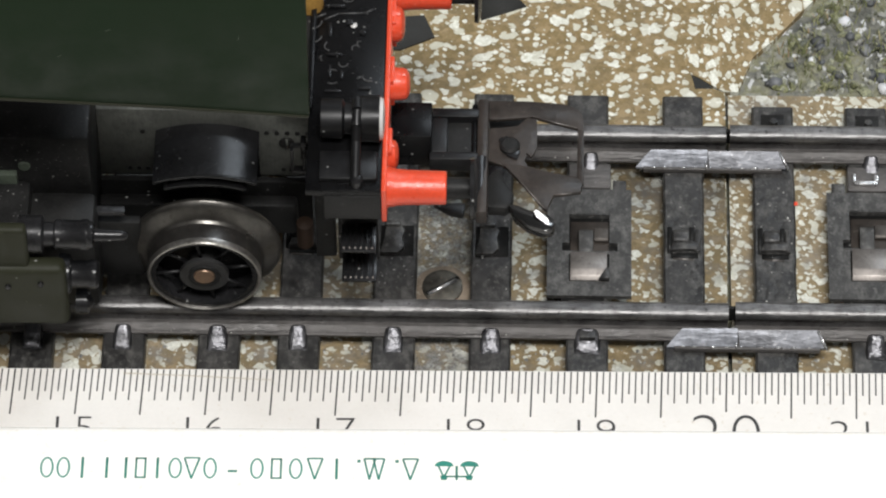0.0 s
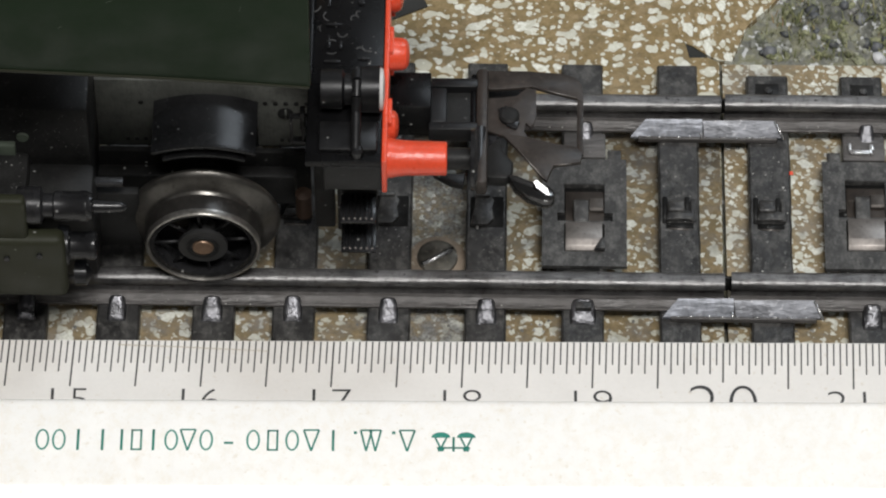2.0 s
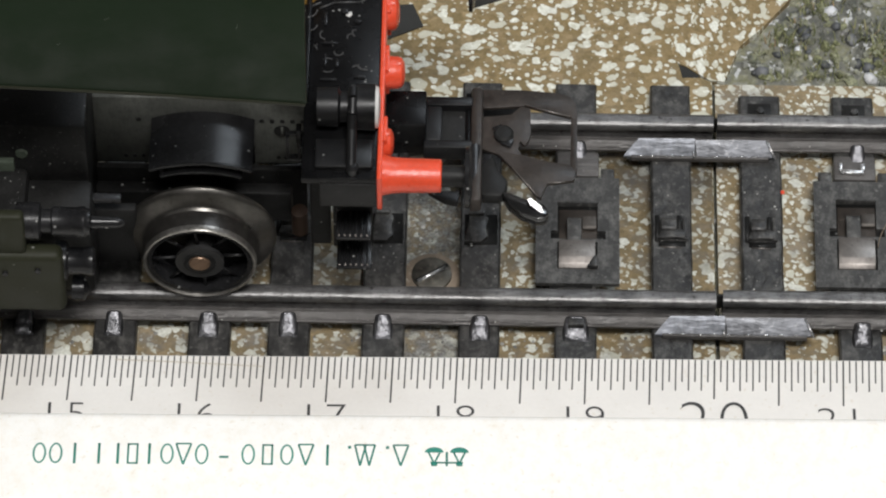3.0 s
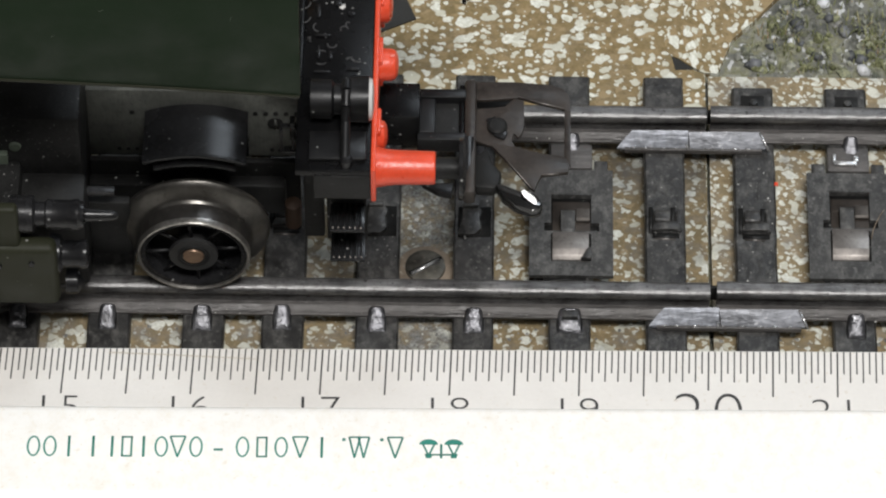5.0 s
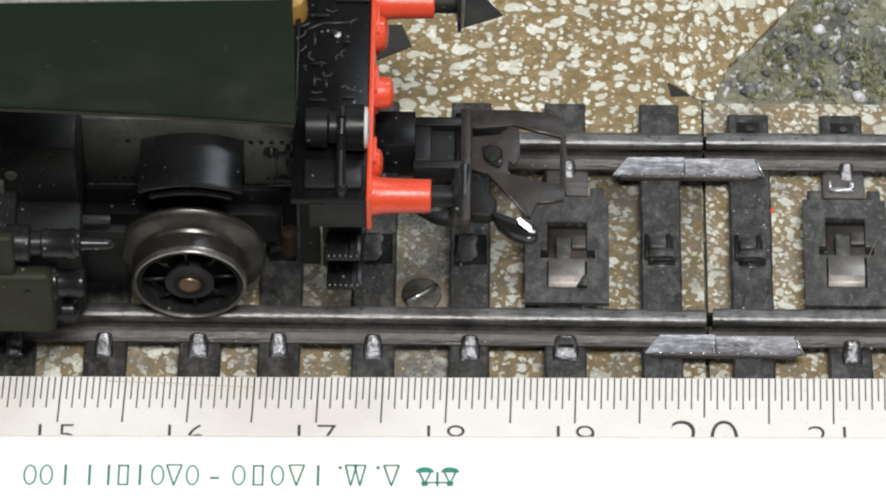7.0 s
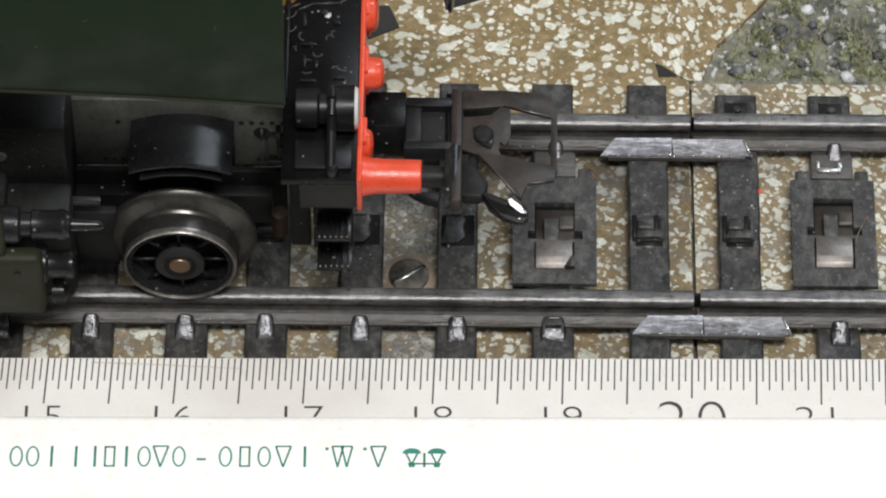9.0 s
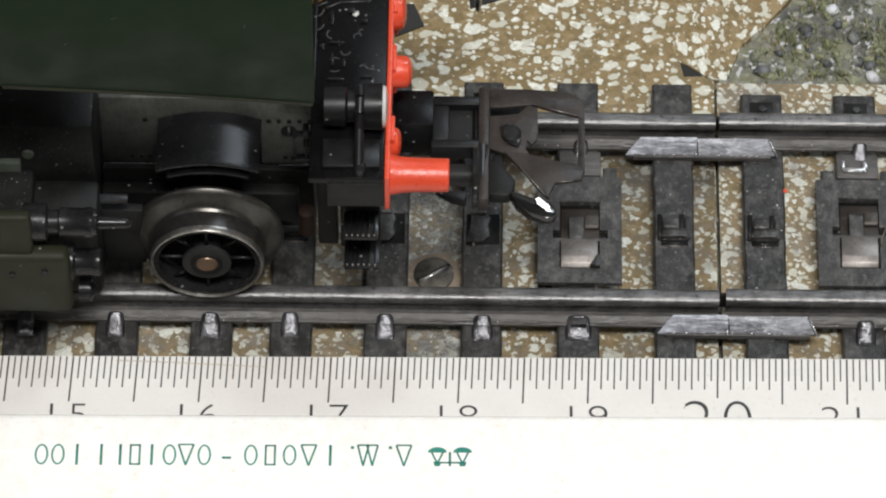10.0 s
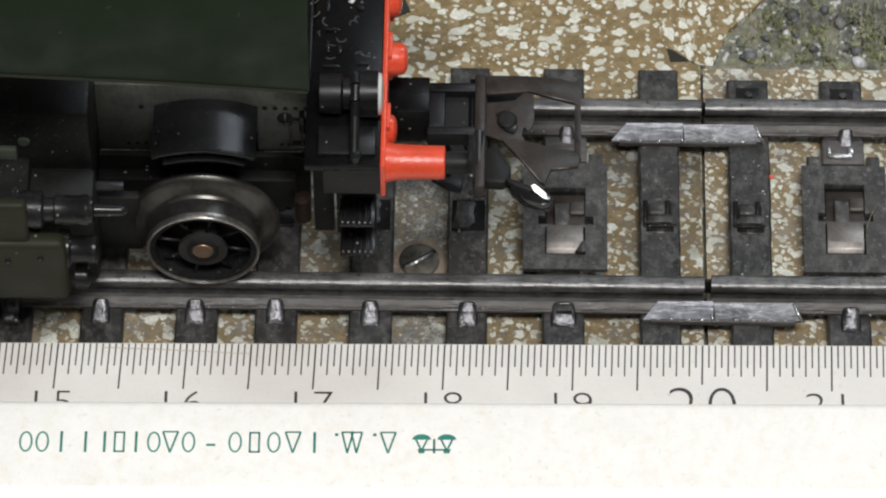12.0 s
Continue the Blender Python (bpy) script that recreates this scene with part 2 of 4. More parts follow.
DULL_COPPER = painted("dull_copper", (0.05, 0.03, 0.02), 0.5, 0.3, 0.3, 4.0)
BROWN_STEEL = painted("coupling_steel", (0.029, 0.0235, 0.02), 0.42, 0.0, 0.6, 2.5, (0.06, 0.048, 0.04), 0.7, 0.06, gloss=0.4)
SATIN = painted("satin_black", (0.0075, 0.0075, 0.008), 0.36, 0, 0.4, 3.0, (0.04, 0.04, 0.04), 0.3, 0.01, specks=0.6, gloss=0.3)
MOULD = painted("rubbed_and_lit_black", (0.045, 0.045, 0.045), 0.4, 0, 0.5, 3.0, (0.1, 0.1, 0.1), 0.5, 0.02)
HOOK = painted("hook_black", (0.009, 0.009, 0.009), 0.12, 0.0, 0.3, 4.0, None, 0, 0.004, 0.6)
WORN = painted("worn_paint", (0.20, 0.21, 0.19), 0.6, 0, 0.7, 3.0, (0.03, 0.05, 0.03), 0.9, 0.03)
RUBBED = painted("rubbed_green", (0.06, 0.075, 0.055), 0.6, 0, 0.4, 3.0)
OCHRE = painted("ochre_brass", (0.35, 0.20, 0.05), 0.4, 0.2, 0.3, 4.0)
CRACK = painted("celluloid_crack", (0.42, 0.37, 0.28), 0.6, 0, 0.1)
RING = painted("scuffed_wood", (0.17, 0.135, 0.10), 0.6, 0, 0.5, 2.0, (0.35, 0.33, 0.28), 0.7, 0.04)
LENS = painted("lamp_white", (0.56, 0.55, 0.53), 0.35, 0, 0.05)
WALLPAINT = painted("wall_paint", (0.46, 0.455, 0.45), 0.8, 0, 0.04, 0.05)
FLOORWOOD = painted("floor_boards", (0.16, 0.12, 0.09), 0.5, 0, 0.2, 0.05)

# ---------------------------------------------------------------- mesh tools (millimetres)
MM = 0.001
ORIGIN = {}


def part(name, bm, material, parent=None, label="", origin=None, smooth=True):
    """Links a bmesh, drawn in world millimetres, as one mesh object under a thing or a part."""
    home = Vector(origin) if origin else (ORIGIN[parent] if parent else Vector((0, 0, 0)))
    for v in bm.verts:
        v.co = (v.co - home) * MM
    bmesh.ops.recalc_face_normals(bm, faces=bm.faces)
    for e in bm.edges:
        e.smooth = len(e.link_faces) == 2 and e.calc_face_angle(0.0) < radians(34)
    me = bpy.data.meshes.new(name)
    bm.to_mesh(me)
    bm.free()
    me.materials.append(material)
    for p in me.polygons:
        p.use_smooth = smooth
    ob = new(name, me)
    ORIGIN[ob] = home
    if parent:
        ob.parent = parent
        ob.location = (home - ORIGIN[parent]) * MM
    else:
        ob.location = home * MM
    if label:
        tagged(ob, label)
    return ob


def thing(name, base, label, category, group="", kind=""):
    ob = new(name)
    ob.empty_display_size = 0.005
    ob.location = Vector(base) * MM
    ORIGIN[ob] = Vector(base)
    return tagged(ob, label, category, group, kind)


def box(x0, x1, y0, y1, z0, z1, bev=0.0, seg=2, into=None):
    bm = bmesh.new()
    m = Matrix.Translation(((x0 + x1) / 2, (y0 + y1) / 2, (z0 + z1) / 2)) @ Matrix.Diagonal((x1 - x0, y1 - y0, z1 - z0, 1))
    bmesh.ops.create_cube(bm, size=1, matrix=m)
    if bev:
        bmesh.ops.bevel(bm, geom=bm.edges[:], offset=bev, segments=seg, profile=0.5, affect="EDGES")
    return join(into, bm)


def join(into, bm):
    if into is None:
        return bm
    me = bpy.data.meshes.new("scratch")
    bm.to_mesh(me)
    bm.free()
    into.from_mesh(me)
    bpy.data.meshes.remove(me)
    return into


def prism(points, a, b, axis="z", bev=0.0, into=None):
    """A polygon drawn in the two other axes, extruded from a to b along axis."""
    bm = bmesh.new()

    def at(p, h):
        return {"z": (p[0], p[1], h), "y": (p[0], h, p[1]), "x": (h, p[0], p[1])}[axis]

    low, high = [bm.verts.new(at(p, a)) for p in points], [bm.verts.new(at(p, b)) for p in points]
    bm.faces.new(low), bm.faces.new(high)
    for i in range(len(points)):
        j = (i + 1) % len(points)
        bm.faces.new((low[i], low[j], high[j], high[i]))
    if bev:
        bmesh.ops.recalc_face_normals(bm, faces=bm.faces)
        bmesh.ops.bevel(bm, geom=bm.edges[:], offset=bev, segments=2, profile=0.5, affect="EDGES")
    return join(into, bm)


def lathe(profile, centre, axis="x", seg=40, into=None, closed=False):
    """Turns a profile of (along the axis, radius) round the axis through centre."""
    bm, rings = bmesh.new(), []
    for h, r in profile:
        ring = []
        for k in range(seg):
            a = 2 * math.pi * k / seg
            c, s = r * math.cos(a), r * math.sin(a)
            d = {"x": (h, c, s), "y": (c, h, s), "z": (c, s, h)}[axis]
            ring.append(bm.verts.new(Vector(centre) + Vector(d)))
        rings.append(ring)
    pairs = list(zip(rings, rings[1:])) + ([(rings[-1], rings[0])] if closed else [])
    for p, q in pairs:
        for k in range(seg):
            j = (k + 1) % seg
            bm.faces.new((p[k], p[j], q[j], q[k]))
    if not closed:
        bm.faces.new(rings[0]), bm.faces.new(rings[-1])
    return join(into, bm)


def rod(a, b, r, seg=12, into=None):
    """A round bar between two points."""
    bm = bmesh.new()
    a, b = Vector(a), Vector(b)
    m = Matrix.Translation((a + b) / 2) @ (b - a).to_track_quat("Z", "Y").to_matrix().to_4x4()
    bmesh.ops.create_cone(bm, cap_ends=True, segments=seg, radius1=r, radius2=r, depth=(b - a).length, matrix=m)
    return join(into, bm)


# ---------------------------------------------------------------- room
# Unseen shell added round the layout; its grey sets the bounced fill light.
def build_room():
    for name, b in (
        ("wall_north", (-1500, 1500, 1500, 1600, -12.5, 2400)),
        ("wall_south", (-1500, 1500, -1600, -1500, -12.5, 2400)),
        ("wall_east", (1500, 1600, -1600, 1600, -12.5, 2400)),
        ("wall_west", (-1600, -1500, -1600, 1600, -12.5, 2400)),
    ):
        tagged(part(name, box(*b), WALLPAINT), "unseen plain grey wall, added for bounced light", "wall", kind="structure")
    tagged(part("ceiling", box(-1600, 1600, -1600, 1600, 2400, 2500), WALLPAINT), "unseen plain grey ceiling, added for bounced light", "ceiling", kind="structure")
    tagged(part("floor", box(-1600, 1600, -1600, 1600, -112.5, -12.5), FLOORWOOD), "unseen brown floor, added under the layout", "floor", kind="structure")


# ---------------------------------------------------------------- ground
def build_ground():
    bm = bmesh.new()
    nx, ny, size = 150, 70, 0.9
    x0, y0 = -40.0, 4.0
    grid = [[None] * (ny + 1) for _ in range(nx + 1)]
    for i in range(nx + 1):
        for j in range(ny + 1):
            x, y = x0 + i * size, y0 + j * size
            h = 0.22 * noise.noise((x * 0.8, y * 0.8, 0)) + 0.16 * noise.noise((x * 1.9, y * 1.9, 4)) - 0.55
            if y < 35.0 or x < np.interp(y, [35, 39.6, 41.4, 43.3, 46, 56], [20.6, 20.9, 22.3, 23.8, 25.7, 31.9]):
                h = -1.7
            if i in (0, nx) or j in (0, ny):
                h = -1.7
            grid[i][j] = bm.verts.new((x, y, h))
    for i in range(nx):
        for j in range(ny):
            bm.faces.new((grid[i][j], grid[i + 1][j], grid[i + 1][j + 1], grid[i][j + 1]))
    outer = [bm.verts.new(p) for p in ((-420, -260, -1.7), (420, -260, -1.7), (420, 360, -1.7), (-420, 360, -1.7))]
    low = [bm.verts.new((v.co.x, v.co.y, -12.5)) for v in outer]
    bm.faces.new([grid[i][0] for i in range(nx + 1)] + [outer[1], outer[0]])
    bm.faces.new([grid[nx][j] for j in range(ny + 1)] + [outer[2], outer[1]])
    bm.faces.new([grid[i][ny] for i in range(nx, -1, -1)] + [outer[3], outer[2]])
    bm.faces.new([grid[0][j] for j in range(ny, -1, -1)] + [outer[0], outer[3]])
    for i in range(4):
        j = (i + 1) % 4
        bm.faces.new((outer[i], outer[j], low[j], low[i]))
    bm.faces.new(low)
    tagged(part("ground", bm, SCATTER, smooth=True), "grey-green mossy ground scatter on the layout board", "ground", kind="structure")

    main = [(-200, 4.2), (20.38, 4.2), (20.42, 35.9), (19.5, 36.35), (18.0, 36.3), (17.75, 37.5), (17.2, 39.3), (17.7, 40.6), (18.4, 42.0),
            (18.9, 43.3), (19.6, 44.4), (20.2, 47.0), (23.0, 60.0), (20.0, 110.0), (-200, 110.0)]
    ob = part("ballast_card", prism(main, -1.69, 0.0), CARD)
    tagged(ob, "tan printed ballast card with pale flecks on the board", "card")
    right = [(19.45, 36.62), (20.3, 36.05), (21.45, 35.95), (21.9, 37.2), (22.75, 39.6), (23.6, 40.6), (24.45, 41.4), (25.9, 43.3), (27.9, 45.8), (34.0, 56.0),
             (24.0, 60.0), (20.05, 47.0), (19.45, 44.4), (18.75, 43.3), (18.2, 42.0), (17.55, 40.6), (17.1, 39.3), (17.3, 38.3), (17.75, 37.75), (18.3, 37.5)]
    ob = part("ballast_card", prism(right, -1.6, 0.05), CARD_B)
    tagged(ob, "small torn piece of streaky tan ballast card", "card")
    bed = [(20.72, 4.2), (200, 4.2), (200, 35.95), (60, 35.75), (20.66, 35.6)]
    ob = part("trackbed_card", prism(bed, -1.69, 0.06), BED_RIGHT)
    tagged(ob, "speckled tan card bed under the track joint", "card")
    bed = [(-200, 4.3), (20.36, 4.3), (20.36, 28.4), (-200, 28.4)]
    ob = part("trackbed_card", prism(bed, 0.002, 0.06), BED)
    tagged(ob, "worn speckled card bed between the sleepers", "card")
    # The notch's inner shade, put in as a dark sheet.
    ob = part("dark_patch", prism([(17.3, 39.2), (18.05, 36.35), (19.5, 36.4), (18.6, 37.6)], -1.6, -0.06), DARK_FILL)
    tagged(ob, "dark sheet painting the shade in the gap between two ballast cards", "scrap", group="dark scraps")
    # Cut-outs that bare dark ground, added as dark patches on the card.
    for pts in ([(-7.6, 40.0), (-6.2, 39.9), (-3.4, 41.3), (-4.3, 43.6), (-6.5, 43.4), (-8.6, 41.8)], [(0.4, 43.2), (4.1, 44.7), (2.6, 46.6), (0.0, 46.4)]):
        ob = part("dark_patch", prism(pts, 0.002, 0.16), DARK_FILL)
        tagged(ob, "dark grey patch standing for ground bared by a cut in the card", "scrap", group="dark scraps")


def stone_material():
    m, n, l, b = nodes_of("scatter_chips")
    geo = n.new("ShaderNodeNewGeometry")
    col = ramp(n, l, geo.outputs["Random Per Island"], [(0.0, (0.05, 0.055, 0.045)), (0.3, (0.14, 0.145, 0.12)), (0.6, (0.26, 0.26, 0.24)), (0.85, (0.40, 0.40, 0.39)), (0.93, (0.66, 0.67, 0.68))])
    fine = noise_tex(n, l, mm_coords(n, l), 4.0, 3)
    moss = ramp(n, l, noise_tex(n, l, mm_coords(n, l, (1, 1, 1), 4.0), 0.28, 3), [(0.48, (0.0,)), (0.58, (0.7,))])
    col = mix(n, l, moss, col, ramp(n, l, fine, [(0.35, (0.075, 0.088, 0.018)), (0.65, (0.30, 0.30, 0.10))]))
    l.new(mix(n, l, 0.3, col, ramp(n, l, fine, [(0.3, (0.05, 0.06, 0.04)), (0.7, (0.26, 0.27, 0.22))])), b.inputs["Base Color"])
    b.inputs["Roughness"].default_value = 0.8
    return m


def pebble_material():
    m, n, l, b = nodes_of("pale_pebbles")
    geo = n.new("ShaderNodeNewGeometry")
    col = ramp(n, l, geo.outputs["Random Per Island"], [(0.0, (0.045, 0.047, 0.05)), (0.5, (0.085, 0.09, 0.098)), (0.7, (0.20, 0.205, 0.215)), (0.8, (0.30, 0.28, 0.24)), (0.88, (0.62, 0.64, 0.67)), (1.0, (0.76, 0.78, 0.80))])
    fine = noise_tex(n, l, mm_coords(n, l), 3.0, 4, 0.6)
    l.new(mix(n, l, ramp(n, l, fine, [(0.5, (0.0,)), (0.7, (0.35,))]), col, (0.12, 0.13, 0.09)), b.inputs["Base Color"])
    b.inputs["Roughness"].default_value = 0.55
    bump(n, l, b, fine, 0.6, 0.08)
    return m


def moss_material():
    m, n, l, b = nodes_of("moss_fibres")
    geo = n.new("ShaderNodeNewGeometry")
    l.new(ramp(n, l, geo.outputs["Random Per Island"], [(0.0, (0.09, 0.105, 0.045)), (0.5, (0.19, 0.205, 0.09)), (0.85, (0.32, 0.32, 0.18)), (1.0, (0.36, 0.25, 0.14))]), b.inputs["Base Color"])
    b.inputs["Roughness"].default_value = 0.8
    return m


def build_scatter():
    """Loose chips and moss crumbs pressed into the ground beside the cards."""
    rnd, verts, faces = random.Random(11), [], []
    unit = bmesh.new()
    bmesh.ops.create_icosphere(unit, subdivisions=1, radius=1)
    shape = [v.co.copy() for v in unit.verts]
    tris = [[v.index for v in f.verts] for f in unit.faces]
    unit.free()
    edge = ((35.7, 21.9), (39.6, 23.2), (41.4, 25.0), (43.3, 26.4), (46.0, 28.6), (56.0, 34.8))
    for _ in range(900):
        x, y = rnd.uniform(21.5, 48), rnd.uniform(36.2, 56)
        if x < np.interp(y, [e[0] for e in edge], [e[1] for e in edge]) + 0.3:
            continue
        r = rnd.choice((0.16, 0.24, 0.34, 0.46, 0.62)) * rnd.uniform(0.8, 1.25)
        turn = Euler((rnd.uniform(0, 6), rnd.uniform(0, 6), rnd.uniform(0, 6))).to_matrix()
        k = len(verts)
        for p in shape:
            q = turn @ Vector((p.x * rnd.uniform(0.7, 1.3), p.y * rnd.uniform(0.5, 0.9), p.z * rnd.uniform(0.4, 0.8)))
            verts.append(((x + q.x * r) * MM, (y + q.y * r) * MM, (-0.5 + q.z * r) * MM))
        faces += [[k + i for i in t] for t in tris]
    me = bpy.data.meshes.new("scatter_chips")
    me.from_pydata(verts, [], faces)
    me.materials.append(stone_material())
    tagged(new("scatter_chips", me), "grey and mossy green loose stone chips on the board", "gravel", kind="stuff")

    def outside(x, y, by):
        return x > np.interp(y, [e[0] for e in edge], [e[1] for e in edge]) + by

    verts, faces = [], []
    for _ in range(115):
        x, y = rnd.uniform(22, 48), rnd.uniform(36.6, 56)
        r = rnd.choice((0.35, 0.45, 0.6, 0.8)) * rnd.uniform(0.8, 1.2)
        if not outside(x, y, r + 0.2):
            continue
        turn, k = Euler((rnd.uniform(-0.4, 0.4), rnd.uniform(-0.4, 0.4), rnd.uniform(0, 6))).to_matrix(), len(verts)
        for p in shape:
            q = turn @ Vector((p.x * rnd.uniform(0.7, 1.2), p.y * rnd.uniform(0.5, 0.95), p.z * rnd.uniform(0.4, 0.7)))
            verts.append(((x + q.x * r) * MM, (y + q.y * r) * MM, (-0.35 + q.z * r) * MM))
        faces += [[k + i for i in t] for t in tris]
    me = bpy.data.meshes.new("pale_pebbles")
    me.from_pydata(verts, [], faces)
    for p in me.polygons:
        p.use_smooth = True
    me.materials.append(pebble_material())
    tagged(new("pale_pebbles", me), "pale blue-grey pebbles set in the mossy scatter", "gravel", kind="stuff")
    # short moss fibres in loose clumps
    verts, faces = [], []
    clumps = [(rnd.uniform(23, 46), rnd.uniform(37, 55), rnd.uniform(0.8, 2.2)) for _ in range(34)]
    for _ in range(2600):
        cx_, cy_, w = rnd.choice(clumps)
        x, y = cx_ + rnd.gauss(0, w), cy_ + rnd.gauss(0, w * 0.8)
        if not outside(x, y, 0.4) or y < 36.5:
            continue
        a, h, k = rnd.uniform(0, 6.283), rnd.uniform(0.35, 1.0), len(verts)
        dx, dy = math.cos(a), math.sin(a)
        lean = rnd.uniform(0.2, 0.9) * h
        for u, v, z in ((-0.06, 0, -0.7), (0.06, 0, -0.7), (0.04, lean * 0.5, -0.7 + h * 0.7), (-0.04, lean * 0.5, -0.7 + h * 0.7), (0, lean, -0.7 + h)):
            verts.append(((x + u * dy + v * dx) * MM, (y - u * dx + v * dy) * MM, (z + 0.2) * MM))
        faces += [(k, k + 1, k + 2, k + 3), (k + 3, k + 2, k + 4)]
    me = bpy.data.meshes.new("moss_fibres")
    me.from_pydata(verts, [], faces)
    me.materials.append(moss_material())
    tagged(new("moss_fibres", me), "short olive green moss fibres in loose clumps", "moss", kind="stuff")


# ---------------------------------------------------------------- track
NEAR, FAR = 11.2, 28.8
HEAD = [(math.copysign(0.70 * abs(math.cos(radians(a))) ** 0.62, math.cos(radians(a))), 3.42 + 0.66 * math.sin(radians(a)) ** 0.62) for a in range(0, 180, 12)] + [(-0.70, 3.42)]
RAIL_PROFILE = [(-0.34, 1.95), (0.34, 1.95), (0.3, 3.2), *HEAD, (-0.3, 3.2)]
FOOT_PROFILE = [(-1.5, 1.6), (1.3, 1.6), (1.3, 1.88), (0.36, 1.98), (-0.36, 2.05), (-0.66, 2.06), (-0.76, 1.96), (-1.26, 1.84), (-1.36, 1.9), (-1.54, 1.86)]


def rail(yc, x0, x1):
    return prism([(y + yc, z) for y, z in RAIL_PROFILE], x0, x1, "x")


def clip_outer(x, y, side, wide=1.2):
    """A bent clip that grips the rail foot: pad, rise and rounded lip."""
    bm, nu, nv = bmesh.new(), 10, 12
    heights = ((0.0, 0.05), (0.12, 0.3), (0.35, 0.5), (0.6, 0.85), (0.85, 1.05), (1.0, 0.75))
    rows = []
    for j in range(nv + 1):
        v = j / nv
        h = np.interp(v, [p[0] for p in heights], [p[1] for p in heights])
        half = wide / 2 * (0.85 + 0.2 * math.sin(math.pi * (0.25 + 0.6 * v)))
        rows.append([bm.verts.new((x + half * u, y + side * (-1.15 + 1.95 * v), 1.6 + h * max(0.0, 1 - abs(u) ** 4) ** 0.5)) for u in (2 * i / nu - 1 for i in range(nu + 1))])
    for p, q in zip(rows, rows[1:]):
        for i in range(nu):
            bm.faces.new((p[i], p[i + 1], q[i + 1], q[i]))
    bm.faces.new(rows[0]), bm.faces.new(rows[-1])
    bm.faces.new([r[0] for r in rows] + [r[-1] for r in rows[::-1]])
    return bm


def windowed(xs, ys, holes, z0, z1):
    """A plate on a grid of xs and ys, with some cells left open."""
    bm = bmesh.new()
    top = [[bm.verts.new((x, y, z1)) for y in ys] for x in xs]
    faces = [bm.faces.new((top[i][j], top[i + 1][j], top[i + 1][j + 1], top[i][j + 1])) for i in range(len(xs) - 1) for j in range(len(ys) - 1) if (i, j) not in holes]
    made = bmesh.ops.extrude_face_region(bm, geom=faces)["geom"]
    for v in made:
        if isinstance(v, bmesh.types.BMVert):
            v.co.z = z0
    return bm


def worn_bar(x, w, y0, y1, skew, rnd):
    """A sleeper with soft, slightly chewed edges."""
    bm, rings, count = bmesh.new(), [], 26
    for k in range(count + 1):
        f = k / count
        y, c, low = y0 + (y1 - y0) * f, x + skew * f, 0.12 if k in (0, count) else 0.0
        jl, jr = (rnd.uniform(-0.035, 0.035) for _ in range(2))
        prof = [(-w + jl, 0.07), (w + jr, 0.07), (w + jr, 1.42 - low), (w + jr - 0.16, 1.6 - low), (-w + jl + 0.16, 1.6 - low), (-w + jl, 1.42 - low)]
        rings.append([bm.verts.new((c + a, y, z)) for a, z in prof])
    for p, q in zip(rings, rings[1:]):
        for i in range(6):
            j = (i + 1) % 6
            bm.faces.new((p[i], p[j], q[j], q[i]))
    bm.faces.new(rings[0]), bm.faces.new(rings[-1])
    return bm


def build_centre_clip(x, sleeper):
    """A raised tongue and ledge, with black patches painting slots, at the middle of a sleeper."""
    part("slot_shade", box(x - 1.36, x - 0.95, 18.3, 20.9, 1.5, 1.64), MATT, sleeper, "black patch painting the shade of a slot")
    part("slot_shade", box(x + 0.42, x + 0.8, 19.5, 20.9, 1.5, 1.64), MATT, sleeper, "black patch painting the shade of a slot")
    bm = prism([(19.1, 1.6), (19.1, 2.12), (19.3, 2.3), (20.0, 2.28), (20.35, 2.1), (20.5, 1.6)], x - 0.88, x + 0.36, "x", 0.1)
    box(x + 0.85, x + 1.25, 18.4, 20.6, 1.6, 1.9, 0.1, into=bm)
    part("centre_clip", bm, SLEEPER, sleeper, "black centre clip with raised tongue")
    ledge = [(x - 1.15, 18.35), (x - 0.2, 18.5), (x + 1.05, 18.45), (x + 1.2, 19.2), (x + 0.5, 19.35), (x - 0.9, 19.2)]
    part("clip_ledge", prism(ledge, 1.6, 2.05, "z", 0.12), SLEEPER, sleeper, "dusty ledge of the centre clip")
    part("slot_shade", box(x - 1.05, x + 1.1, 17.85, 18.34, 1.5, 1.64), MATT, sleeper, "black patch painting the shade of a slot")
    part("scuffed_edge", rod((x - 0.9, 17.8, 1.6), (x + 0.75, 17.72, 1.6), 0.07, 6), TAB, sleeper, "edge scuffed pale")


